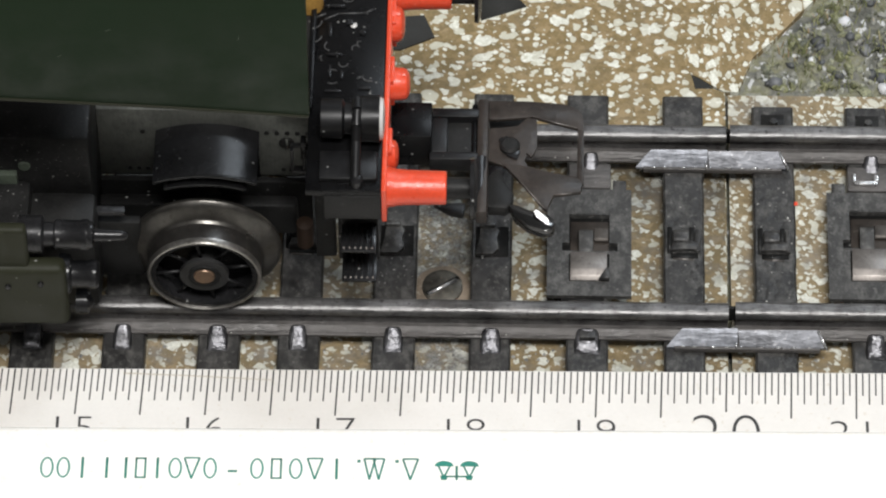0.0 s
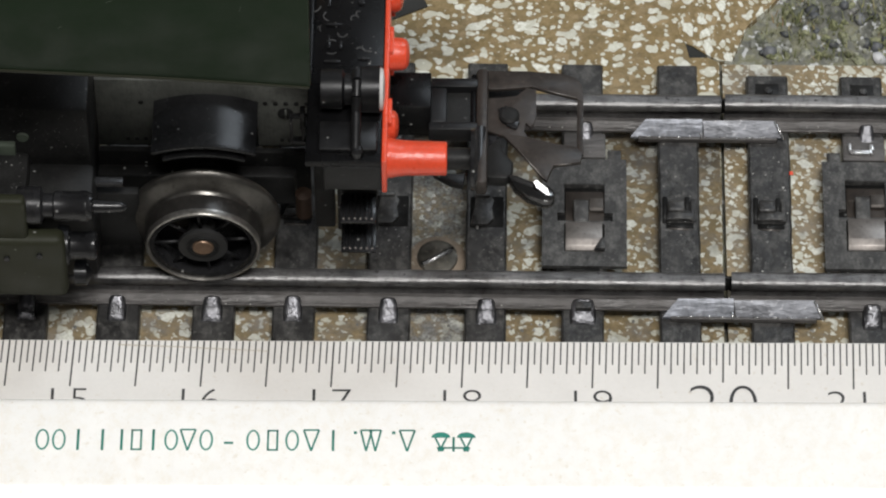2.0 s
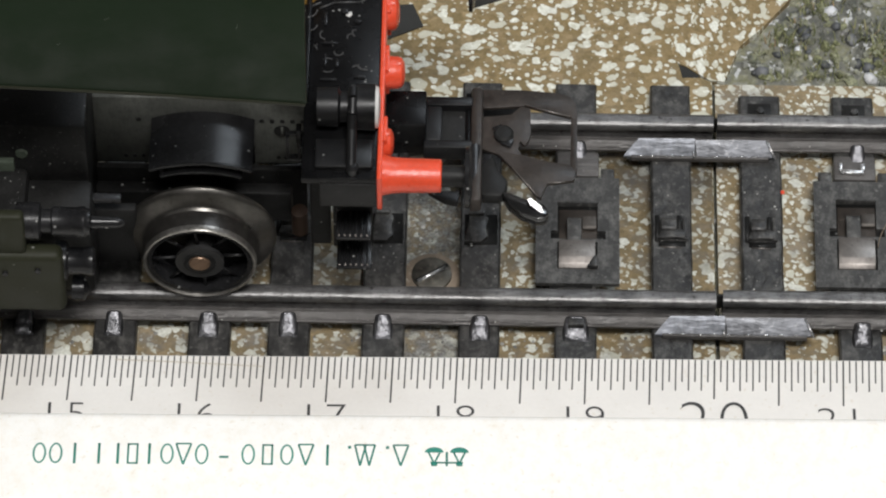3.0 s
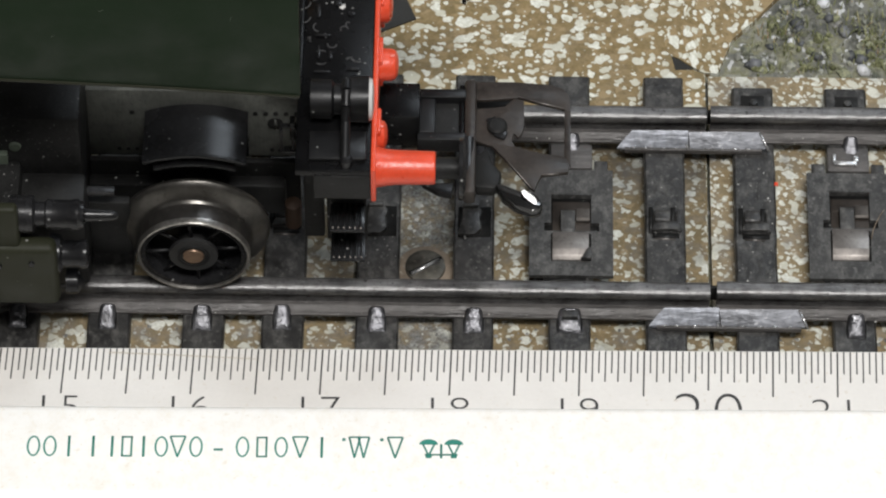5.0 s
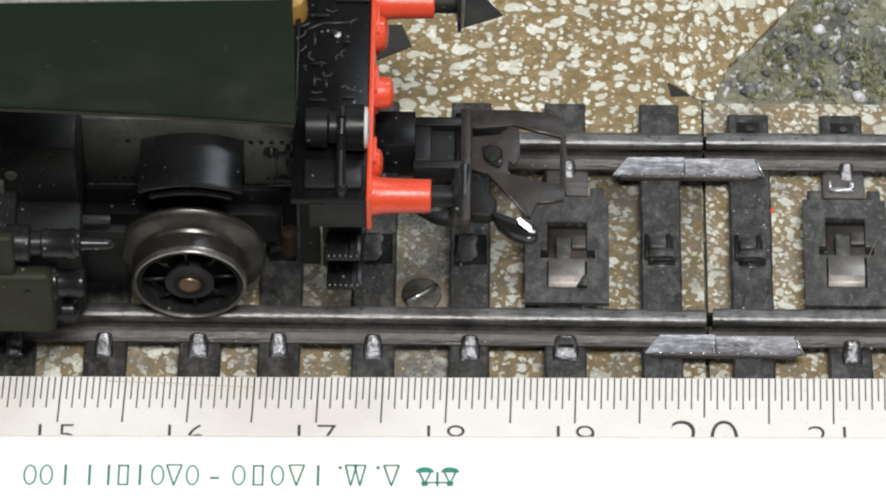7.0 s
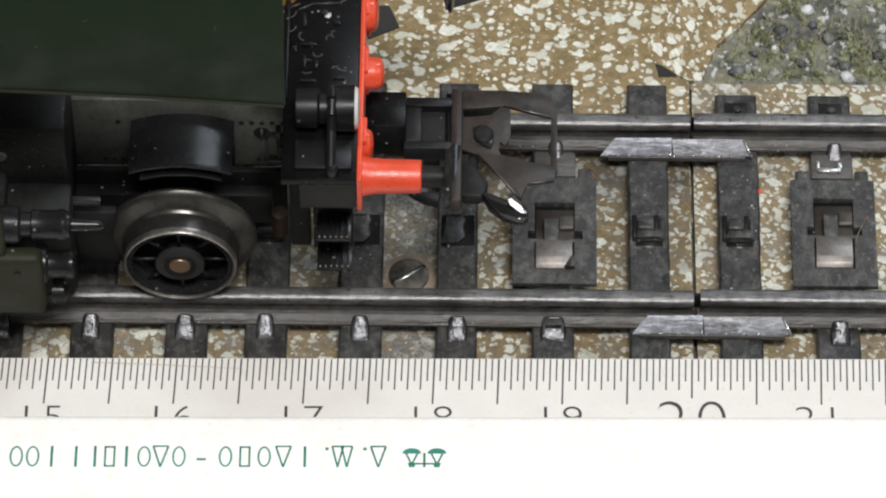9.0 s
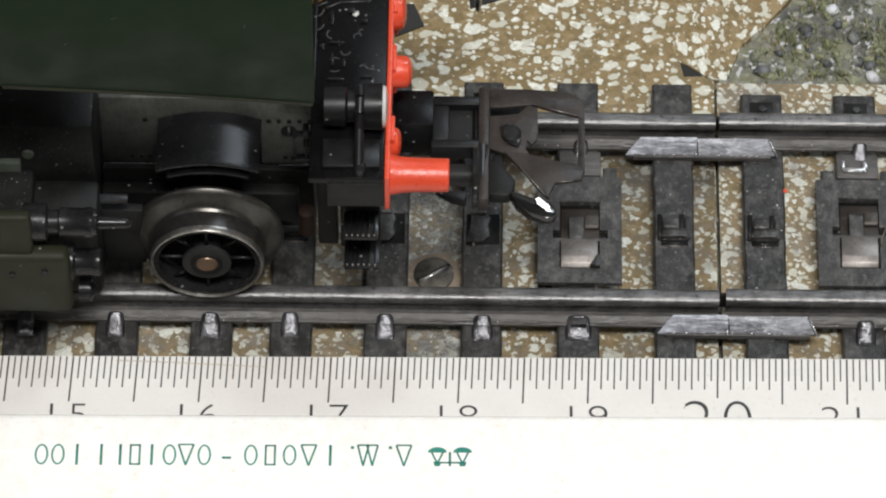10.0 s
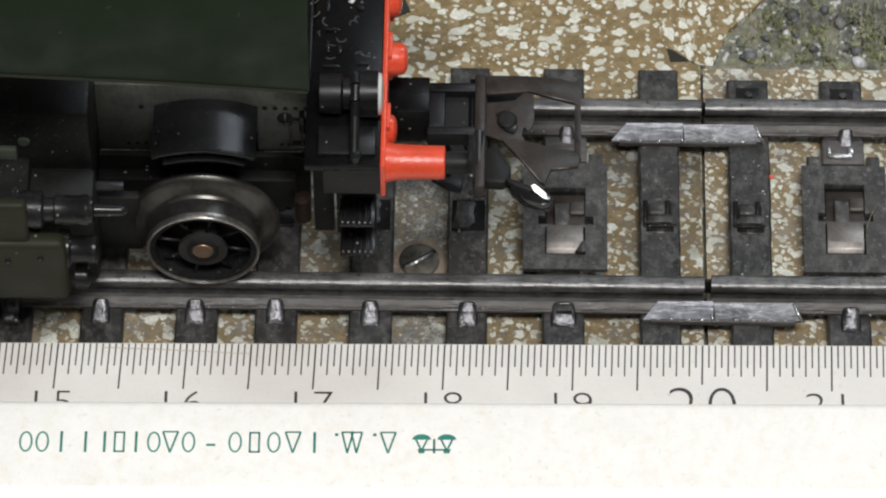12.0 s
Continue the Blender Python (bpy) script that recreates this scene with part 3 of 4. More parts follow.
def build_contact_plate(x, sleeper, bright):
    """A wide fibre plate with two windows, a bent tin tab, a tongue and the rail chair above it."""
    c, d = (x - 0.1, 0.0) if bright else (x + 0.1, -0.65)
    xs, ys = (c - 3.35, c - 2.15, c - 1.6, c + 1.6, c + 2.25, c + 3.35), (13.75, 15.5 + d * 0.5, 18.5 + d, 18.8 + d, 19.6 + d, 22.3 + d, 24.3)
    bm = windowed(xs, ys, ((2, 1), (2, 3), (2, 4), (1, 3), (3, 3)), 1.6, 2.0)
    part("contact_plate", bm, FIBRE_PLATE, sleeper, "wide black fibre plate with two windows")
    # Black sheet painting the dark inside of the windows.
    part("window_floor", box(c - 2.2, c + 2.3, 14.95, 22.4, 1.55, 1.615), MATT, sleeper)
    tab = [(15.55, 1.68), (15.62, 1.95), (15.95, 2.2), (16.5, 2.36), (17.4, 2.42), (18.45, 2.36), (18.45, 2.24), (17.4, 2.3), (16.5, 2.24), (16.0, 2.08), (15.72, 1.68)]
    part("tin_tab", prism([(p + d * (0.5 if p < 17 else 1.0), q) for p, q in tab], c - 1.5, c + 1.4, "x", 0.03), TAB, sleeper, "curved dull tin tab")
    if not bright:
        part("broken_corner", prism([(c + 0.75, 15.2), (c + 1.62, 15.2), (c + 1.62, 16.3), (c + 1.3, 16.25)], 2.0, 2.44, "z", 0.08), SLEEPER, sleeper, "dark chipped corner of the tab")
    # Window tin: the opening's shade is put into these two darker tins.
    part("tin_strip", box(c - 1.5, c + 1.55, 19.0 + d, 21.9 + d, 1.62, 1.72, 0.03), BROWN_TIN, sleeper, "brown tin strip darkened as window shade")
    part("tin_block", prism([(p + d, q) for p, q in ((19.85, 1.7), (19.8, 1.95), (20.0, 2.1), (21.0, 2.12), (21.15, 1.7))], c + 0.38, c + 1.5, "x", 0.06), DULL_TIN, sleeper, "dull tin block")
    tongue = [(p + d, q) for p, q in ((18.3, 1.7), (18.35, 2.3), (19.8, 2.5), (20.5, 2.45), (20.75, 2.2), (20.75, 1.7))]
    part("tongue", prism(tongue, c - 0.85, c + 0.32, "x", 0.1), FIBRE_PLATE, sleeper, "grey fibre tongue")
    part("window_lip", box(c - 1.6, c + 1.65, 22.32 + d, 22.5 + d, 1.98, 2.14, 0.05), SLEEPER, sleeper)
    # Shade of the slit, painted as a black strip.
    part("under_shade", box(c - 2.2, c + 1.2, 13.55, 13.74, 1.5, 1.66), MATT, sleeper, "black strip painting the slit below the plate")
    part("rail_chair", box(c - 1.65, c + 1.7, 24.5, 26.9, 1.6, 2.0, 0.12), FOOT, sleeper, "dark steel rail chair")
    for side in (-1, 1):
        part("plate_horn", box(c + side * 2.4 - 0.55, c + side * 2.4 + 0.55, 24.2, 25.3, 1.6, 1.95, 0.1), SLEEPER, sleeper)
    if bright:
        # White glints on the chair, put in as bright raised bars.
        bm = box(c - 1.15, c + 0.75, 24.95, 25.35, 1.98, 2.32, 0.12)
        box(c - 1.25, c - 0.95, 25.2, 26.1, 1.98, 2.26, 0.1, into=bm)
        box(c + 0.4, c + 0.85, 25.25, 25.95, 1.98, 2.34, 0.12, into=bm)
        part("glint_ridge", bm, BRIGHT, sleeper, "chair ridge painted bright for its white glints")


def build_track(name, x0, x1, sleepers, plates, y_near, y_far, label):
    tr = thing(name, ((x0 + x1) / 2, 19.6, 0.06), label, "track", group="track sections")
    off = 0.15 if x0 > 0 else 0.0
    for yc, gap in ((NEAR + off, 0.25), (FAR + off, 0.02)):
        ra = part("rail", rail(yc, x0 + gap, x1 - 0.1), RAIL, tr, "worn dark steel rail with bright head")
        part("rail_foot", prism([(y + yc, z) for y, z in FOOT_PROFILE], x0 + gap, x1 - 0.1, "x"), FOOT, ra, "grimy brown-grey rail foot")
    rnd = random.Random(5)
    for x in sleepers:
        w = 1.66 + rnd.uniform(-0.05, 0.05)
        skew = rnd.uniform(-0.06, 0.06)
        s = part("sleeper", worn_bar(x, w, y_near, y_far, skew, rnd), SLEEPER, tr)
        if abs(x) > 45:
            continue
        wide = x == 9.3
        if not 15.5 < x < 28.1:
            part("rail_clip", clip_outer(x + rnd.uniform(-0.12, 0.12), NEAR - 1.75 + rnd.uniform(-0.15, 0.1), 1, 2.0 if wide else rnd.uniform(1.35, 1.6)), CLIP, s, "bright bent steel rail clip")
        if wide:
            # The opening's shade, laid on the clip as a dark block.
            part("opening_shade", box(x - 0.62, x + 0.62, NEAR - 2.0, NEAR - 1.35, 2.2, 2.74, 0.05), SLEEPER, s, "dark patch painting an opening in the wide clip")
        if not 13.1 < x < 25.4:
            part("rail_clip", clip_outer(x + 0.2, FAR - 1.8, 1, 1.3), CLIP, s, "bright bent steel rail clip")
        if x > 20.6:
            # Black plate painting the dark of a recess at the sleeper end.
            part("end_shade", box(x - 0.95, x + 0.95, y_far - 2.6, y_far - 0.9, 1.55, 1.62, 0.03), MATT, s)
            part("end_stud", lathe([(1.6, 0.34), (1.95, 0.3), (2.0, 0.0001)], (x + 0.1, y_far - 1.8, 0), "z", 12), SLEEPER, s)
        if x in (-5.9, 1.65):
            # Black plate on the sleeper top, painted to look recessed.
            part("pit", box(x - 1.3, x + 1.35, 17.7, 20.7, 1.5, 1.63), MATT, s, "black patch painting a pit in the sleeper")
            tongue = [(x - 1.32, 17.75), (x + 0.1, 17.75), (x + 0.62, 18.3), (x + 0.45, 19.3), (x + 0.7, 20.1), (x + 0.2, 20.75), (x - 0.9, 20.75), (x - 1.0, 19.4)]
            part("tongue", prism(tongue, 1.6, 2.0, "z", 0.15), SLEEPER, s, "grey dusty tongue")
            part("tongue_lip", box(x - 0.95, x + 0.3, 20.3, 20.85, 1.6, 2.3, 0.2), SLEEPER, s)
        elif x not in plates:
            build_centre_clip(x, s)
        else:
            build_contact_plate(x, s, x > 20)
    return tr


def joiner(y, x0, x1, fold, half, rnd):
    """A sloping plate along the foot of the rails, bent at a fold, with sheared ends and an uneven lower edge."""
    bm, rows = bmesh.new(), []
    stations = [(x0 + 1.2, x0, 0.0), (x0 + 3.1, x0 + 2.9, 0.02), (fold + 0.02, fold + 0.04, 0.06), (fold + 0.06, fold + 0.2, -0.14), (fold + 3.2, fold + 3.2, -0.06), (x1 - 0.8, x1, -0.12)]
    for xt, xb, lift in (stations[:3] if half == 0 else stations[3:]):
        top, low = Vector((xt, y + 1.1 + rnd.uniform(-0.04, 0.04), 3.0 + lift)), Vector((xb, y - 0.02 + rnd.uniform(-0.06, 0.06), 2.05 - lift * 0.6))
        mid = (top + low) / 2 + Vector((0, 0, 0.06))
        ring = [top, mid, low, low - Vector((0, 0, 0.24)), mid - Vector((0, 0, 0.24)), top - Vector((0, 0, 0.24))]
        rows.append([bm.verts.new(p) for p in ring])
    for p, q in zip(rows, rows[1:]):
        for i in range(6):
            j = (i + 1) % 6
            bm.faces.new((p[i], p[j], q[j], q[i]))
    bm.faces.new(rows[0]), bm.faces.new(rows[-1])
    bmesh.ops.recalc_face_normals(bm, faces=bm.faces)
    return bm


def build_tracks():
    left = [-34.3, -27.05, -19.6, -13.35, -5.9, 1.65, 9.3, 16.95]
    left = [-34.3 - 7.25 * k for k in range(12, 0, -1)] + left
    right = [24.15, 31.8] + [31.8 + 7.25 * k for k in range(1, 12)]
    build_track("track_section", -130, 20.4, left, (9.3,), 5.2, 34.3, "old black-sleepered model track with dull steel rails")
    build_track("track_section", 20.6, 115, right, (31.8,), 5.2, 33.35, "black-sleepered model track butted at a rail joint")
    rnd = random.Random(3)
    for y, x0, x1, fold in ((8.9, 15.5, 28.1, 21.0), (26.55, 13.1, 25.4, 18.8)):
        jo = thing("rail_joiner", ((x0 + x1) / 2, y, 1.6), "bright bent steel rail joiner plate against the rail", "rail joiner", group="rail joiners")
        part("plate", joiner(y, x0, x1, fold, 0, rnd), PLATE_LIT, jo, "half of the plate painted bright and bluish, as lit")
        part("plate", joiner(y, x0, x1, fold, 1, rnd), PLATE_SHADED, jo, "half of the plate painted duller and grey, as shaded")
        for k in range(9):
            a = x0 + 0.6 + (x1 - x0 - 1.4) * k / 9 + rnd.uniform(0, 0.5)
            part("worn_edge", rod((a, y - 0.04, 2.13), (a + rnd.uniform(0.2, 0.7), y - 0.02, 2.15), rnd.uniform(0.03, 0.07), 6), BRIGHT, jo)
        part("foot_bar", box(x0 + 0.6, x1 - 0.6, y - 0.2, y + 0.9, 1.62, 2.1, 0.05), FOOT, jo, "dark foot under the plate")
        part("bright_edge", rod((x1 - 0.8, y + 1.06, 2.92), (x1 - 0.04, y - 0.28, 2.2), 0.09, 8), BRIGHT, jo, "bright sheared edge")
        part("bright_edge", rod((fold - 0.1, y + 0.2, 2.5), (fold - 0.02, y - 0.3, 2.16), 0.07, 8), BRIGHT, jo, "bright burr at the fold")
    # Dark blocks added behind the rails so that the gaps look black.
    for y in (NEAR, FAR):
        tagged(part("gap_block", box(18.6, 22.6, y + 0.34, y + 0.6, 1.95, 3.6, 0.05), MATT), "added dark block behind the rail gap", "joint plate", group="joint plates")
    sc = thing("wood_screw", (-2.2, 15.6, 0), "slotted old brass screw sunk in the trackbed", "screw")
    bm = lathe([(0.01, 1.65), (0.5, 1.6), (0.62, 1.3), (0.65, 0.0001)], (-2.2, 15.6, 0), "z", 36)
    part("screw_head", bm, BRASS, sc, smooth=True)
    part("sunk_ring", lathe([(0.07, 1.6), (0.07, 2.3), (0.16, 2.2), (0.3, 1.62)], (-2.2, 15.6, 0), "z", 36, closed=True), RING, sc, "scuffed tan ring round the screw")
    a = radians(33)
    d = Vector((math.cos(a), math.sin(a), 0)) * 1.5
    # Slot painted by two rods: black for its shade, bright for glint and scuff.
    part("slot", rod(Vector((-2.2, 15.6, 0.58)) - d, Vector((-2.2, 15.6, 0.58)) + d, 0.16, 6), MATT, sc, "black rod painting the dark of the screw slot")
    lift = Vector((0.09, -0.14, 0.04))
    part("slot_edge", rod(Vector((-2.2, 15.6, 0.6)) - d * 0.95 + lift, Vector((-2.2, 15.6, 0.6)) + d * 0.8 + lift, 0.2, 6), BRIGHT, sc, "scuffed slot edge with its glint added as a bright rod")
    fibre([(34.5, 20.7, 2.06), (34.1, 19.9, 2.3), (33.75, 19.1, 2.4), (33.45, 18.3, 2.3), (33.35, 17.7, 2.06)], 0.045, RING, "fine pale curved hair lying on the contact plate")
    fl = box(25.75, 26.05, 23.2, 23.55, 1.6, 1.72, 0.04)
    tagged(part("paint_fleck", fl, RED), "tiny red paint fleck on a sleeper", "fleck")


def fibre(points, r, material, label):
    bm = None
    for p, q in zip(points, points[1:]):
        bm = rod(p, q, r, 6, bm)
    tagged(part("fibre", bm, material), label, "fibre", group="stray fibres")


def flake_material():
    m, n, l, b = nodes_of("dust_flakes")
    geo = n.new("ShaderNodeNewGeometry")
    l.new(ramp(n, l, geo.outputs["Random Per Island"], [(0.0, (0.10, 0.098, 0.09)), (0.6, (0.24, 0.235, 0.215)), (1.0, (0.48, 0.48, 0.45))]), b.inputs["Base Color"])
    b.inputs["Roughness"].default_value = 0.6
    return m


FLAKES = flake_material()
FLECKS = painted("dust_flecks", (0.16, 0.158, 0.15), 0.7, 0, 0.6, 2.0)


def build_debris():
    """Grit and glue crumbs along the rails and between the sleepers."""
    rnd, verts, faces = random.Random(8), [], []
    spots = [(rnd.gauss(-2.0, 1.3), rnd.uniform(14, 25), 0.062) for _ in range(170)]
    spots += [(rnd.uniform(-36, 36), rnd.choice((NEAR, FAR)) + rnd.choice((-1, 1)) * rnd.uniform(1.3, 2.6), 0.062) for _ in range(700)]
    spots += [(rnd.choice((-5.9, 1.65, 9.3, 16.95, 24.15, 31.8)) + rnd.uniform(-1.4, 1.4), rnd.uniform(12.6, 26.4), 1.602) for _ in range(230)]
    spots += [(rnd.uniform(-36, 36), rnd.choice((NEAR - 1.1, FAR - 1.1)) + rnd.uniform(-0.4, 0.3), 1.87) for _ in range(260)]
    for x, y, z in spots:
        if z < 1 and min(abs(x - c) for c in (-34.3, -27.05, -19.6, -13.35, -5.9, 1.65, 9.3, 16.95, 24.15, 31.8)) < 1.75:
            continue
        r, a0, k = rnd.choice((0.06, 0.08, 0.1, 0.15, 0.22) if z < 1 else (0.03, 0.04, 0.06, 0.1)), rnd.uniform(0, 6), len(verts)
        ring = [(a0 + 1.26 * i, r * rnd.uniform(0.55, 1.2)) for i in range(5)]
        verts += [((x + q * math.cos(a)) * MM, (y + q * math.sin(a)) * MM, z * MM) for a, q in ring]
        verts.append((x * MM, y * MM, (z + r * 0.55) * MM))
        faces += [(k + i, k + (i + 1) % 5, k + 5) for i in range(5)]
    me = bpy.data.meshes.new("grit")
    me.from_pydata(verts, [], faces)
    me.materials.append(FLAKES)
    tagged(new("grit", me), "pale dust crumbs and glue grit along the track", "grit", kind="stuff")


# ---------------------------------------------------------------- ruler
RULER_TURN = 0.56


def written(text, size, x, y, z, material, parent, name):
    """Text as a thin mesh whose top middle is at x, y."""
    cu = bpy.data.curves.new("scratch", "FONT")
    cu.body, cu.size, cu.extrude, cu.align_x, cu.offset = text, size, 0.012, "CENTER", (-0.024 if size > 4 else -0.019) * size
    cu.space_character = 1.1 if size > 4 else 1.12
    ob = new("scratch", cu)
    me = bpy.data.meshes.new_from_object(ob.evaluated_get(bpy.context.evaluated_depsgraph_get()))
    bpy.data.objects.remove(ob)
    bm = bmesh.new()
    bm.from_mesh(me)
    top = max(v.co.y for v in bm.verts)
    for v in bm.verts:
        v.co.x *= 1.0 if size > 4 else 1.2
        v.co += Vector((x, y - top, z))
    return part(name, bm, material, parent)


def build_ruler():
    ru = thing("slide_ruler", (0, -8, 0), "cream and white celluloid slide rule with centimetre scale", "ruler")
    x0, x1 = -188, 98
    bevel = [(4.4, -1.68), (4.4, 4.7), (4.3, 4.86), (-3.2, 5.22), (-3.2, -1.68)]
    part("scale_edge", prism(bevel, x0, x1, "x"), CREAM, ru, "cream bevelled edge with printed scale")
    body = [(-2.1, -1.68), (-2.1, 5.95), (-2.15, 6.16), (-2.3, 6.34), (-2.52, 6.45), (-2.85, 6.5), (-10.0, 6.5), (-10.3, 6.42), (-10.6, 6.1), (-11.2, 5.9), (-11.8, 6.1), (-12.1, 6.42), (-12.4, 6.5),
            (-23.5, 6.5), (-24, 6.1), (-24, -1.68)]
    part("body", prism(body, x0, x1, "x"), WHITE, ru, "glossy white body, slightly stained")
    kinds = {}
    for k in range(-88, 81):
        end = -0.15 if k % 10 == 0 else (1.25 if k % 2 == 0 else 2.1)
        if k == 40:
            end = 0.45
        if end not in kinds:
            w, bm = (0.065 if end < 0.5 else 0.055), bmesh.new()
            ring = [[bm.verts.new((a + 0.035 * y, y, 4.86 + (4.3 - y) * 0.36 / 7.5 + dz)) for a, y in ((-w, 4.25), (w, 4.25), (w, end), (-w, end))] for dz in (0.004, 0.012)]
            bm.faces.new(ring[0]), bm.faces.new(ring[1])
            for i in range(4):
                j = (i + 1) % 4
                bm.faces.new((ring[0][i], ring[0][j], ring[1][j], ring[1][i]))
            kinds[end] = ob = part("tick", bm, INK, ru, origin=(0, 0, 0))
        else:
            ob = new("tick", kinds[end].data)
            ob.parent = ru
        ob.location = (k * 0.5 * MM, 0.008, 0)
    for n in range(14, 23):
        big = n == 20
        written(str(n), 5.5 if big else 3.1, (n - 18) * 10 + (0.0 if big else -0.25), 0.1 if big else -0.4, 5.135, INK, ru, "numeral")
    # the maker's line stands as plain outlined shapes in its green
    z0, z1, lo, hi, s = 6.5, 6.515, -7.0, -5.1, 0.075

    def mark(xa, xb, ya=lo, yb=hi):
        sides = [(xa, xb, yb - 2 * s, yb), (xa, xa + 2 * s, ya, yb), (xa, xb, ya, ya + 2 * s), (xb - 2 * s, xb, ya, yb)]
        bm = box(*sides[0], z0, z1)
        for d in sides[1:]:
            box(*d, z0, z1, into=bm)
        part("printed_mark", bm, GREEN_INK, ru)

    def ring(c, w=0.52):
        mid, h = (lo + hi) / 2, (hi - lo) / 2
        bm, n = bmesh.new(), 24
        loops = []
        for k in (0.0, 1.0):
            for z in (z0, z1):
                loops.append([bm.verts.new((c + (w - 2 * s * k) * math.cos(6.28319 * i / n), mid + (h - 2 * s * k) * math.sin(6.28319 * i / n), z)) for i in range(n)])
        for p, q in ((0, 1), (1, 3), (3, 2), (2, 0)):
            for i in range(n):
                j = (i + 1) % n
                bm.faces.new((loops[p][i], loops[p][j], loops[q][j], loops[q][i]))
        part("printed_mark", bm, GREEN_INK, ru)

    def wedge(c, w=0.58):
        bm = None
        for k, (p, q) in enumerate((((c - w, hi), (c, lo)), ((c + w, hi), (c, lo)), ((c - w, hi), (c + w, hi)))):
            out = Vector((q[1] - p[1], p[0] - q[0])).normalized() * s
            bm = prism([(p[0] - out.x, p[1] - out.y), (p[0] + out.x, p[1] + out.y), (q[0] + out.x, q[1] + out.y), (q[0] - out.x, q[1] - out.y)], z0, z1 - 0.002 * k, "z", 0.0, bm)
        part("printed_mark", bm, GREEN_INK, ru)

    for c in (-31.7, -30.45, -21.95, -19.3, -15.75, -12.8):
        ring(c)
    for c in (-20.7, -11.35, -7.2, -6.5, -4.1):
        wedge(c, 0.42 if -8 < c < -6 else 0.58)
    for c in (-27.15, -25.7, -23.3, -9.7):
        part("printed_mark", box(c - 0.1, c + 0.1, lo, hi, z0, z1), GREEN_INK, ru)
    mark(-25.0, -24.15), mark(-14.7, -13.85)
    for xa, xb, ya, yb in ((-29.1, -28.9, lo, hi), (-17.95, -17.25, -6.4, -6.2), (-8.15, -7.9, -5.45, -5.2), (-5.25, -5.0, -5.45, -5.2), (-0.68, -0.5, -7.0, -5.7), (-1.4, 0.2, -6.75, -6.6)):
        part("printed_mark", box(xa, xb, ya, yb, z0, z1), GREEN_INK, ru)
    for c in (-1.55, 0.37):
        dome = [(c + 0.72 * math.cos(radians(a)), -5.75 + 0.5 * math.sin(radians(a))) for a in range(0, 181, 20)]
        part("printed_mark", prism(dome, z0, z1, "z"), GREEN_INK, ru)
        bm = prism([(c - 0.5, -5.76), (c - 0.34, -5.76), (c + 0.08, -6.75), (c - 0.08, -6.75)], z0, z1 - 0.003, "z")
        prism([(c + 0.34, -5.76), (c + 0.5, -5.76), (c + 0.08, -6.76), (c - 0.08, -6.76)], z0, z1 - 0.005, "z", 0.0, bm)
        prism([(c - 0.3, -6.6), (c + 0.3, -6.6), (c + 0.2, -7.0), (c - 0.2, -7.0)], z0, z1 - 0.001, "z", 0.0, bm)
        part("printed_mark", bm, GREEN_INK, ru)
    crack = prism([(-26.5, 3.9), (-22.0, 3.72), (-18.0, 3.5), (-14.9, 3.32), (-14.9, 3.27), (-18.0, 3.44), (-22.0, 3.66), (-26.5, 3.84)], 4.86, 4.925, "z")
    part("crack", crack, CRACK, ru, "fine brown crack in the celluloid")
    ru.rotation_euler = (0, 0, radians(RULER_TURN))


# ---------------------------------------------------------------- locomotive
def build_wheel(loco):
    c = (-20.5, 10.3, 8.5)
    hub_part = part("bogie_wheel", lathe([(0.0, 1.9), (0.35, 1.9), (0.5, 1.2), (2.4, 1.2), (2.6, 0.0001)], (c[0], c[1] + 0.1, c[2]), "y", 36), BOSS, loco,
                    "spoked bogie wheel with bright tyre and copper axle", origin=c)
    prof = [(0.5, 4.15), (0.3, 4.3), (0.4, 4.34), (1.8, 4.39), (1.86, 4.44), (2.02, 4.48), (2.14, 4.58), (2.22, 4.72), (2.42, 5.15), (2.62, 5.58), (2.76, 5.8), (2.95, 5.9), (3.2, 5.87), (3.4, 5.6), (3.45, 4.15)]
    part("tyre", lathe(prof, c, "y", 64, closed=True), TYRE, hub_part, "bright nickel tyre with deep flange", smooth=True)
    part("tread", lathe([(0.32, 4.2), (0.34, 4.38), (1.2, 4.41), (1.84, 4.44), (1.84, 4.2)], c, "y", 64, closed=True), TREAD, hub_part, "running tread painted darker for its dim reflection")
    part("rim", lathe([(0.5, 4.14), (0.05, 4.16), (-0.03, 4.24), (0.0, 4.36), (0.12, 4.42), (0.5, 4.44)], c, "y", 72, closed=True), RIM, hub_part, "thin bright rim")
    part("rim_inner", lathe([(0.18, 3.75), (0.18, 4.12), (2.1, 4.14), (2.1, 3.7)], c, "y", 56, closed=True), BLACK, hub_part)
    for k in range(8):
        a = radians(45 * k + 99)
        d = Vector((math.cos(a), 0, math.sin(a)))
        p = Vector((c[0], c[1] + 0.75, c[2]))
        part("spoke", rod(p + d * 1.5, p + d * 3.95, 0.14, 8), SATIN, hub_part)
    part("wheel_web", lathe([(2.0, 3.9), (2.5, 3.9)], c, "y", 40), JET, hub_part)
    part("axle_end", lathe([(-0.05, 0.0001), (-0.05, 0.78), (0.08, 0.85), (0.4, 0.85)], c, "y", 28), COPPER, hub_part, "copper axle end")
    part("boss_ring", lathe([(-0.02, 1.0), (-0.02, 1.25), (0.3, 1.3), (0.3, 1.0)], c, "y", 32, closed=True), MATT, hub_part)
    return hub_part


def cx(px_):
    return 0.7 + (px_ - 850) * 0.04422


def cy(py_):
    return 24.35 - (py_ - 175) * 0.05512


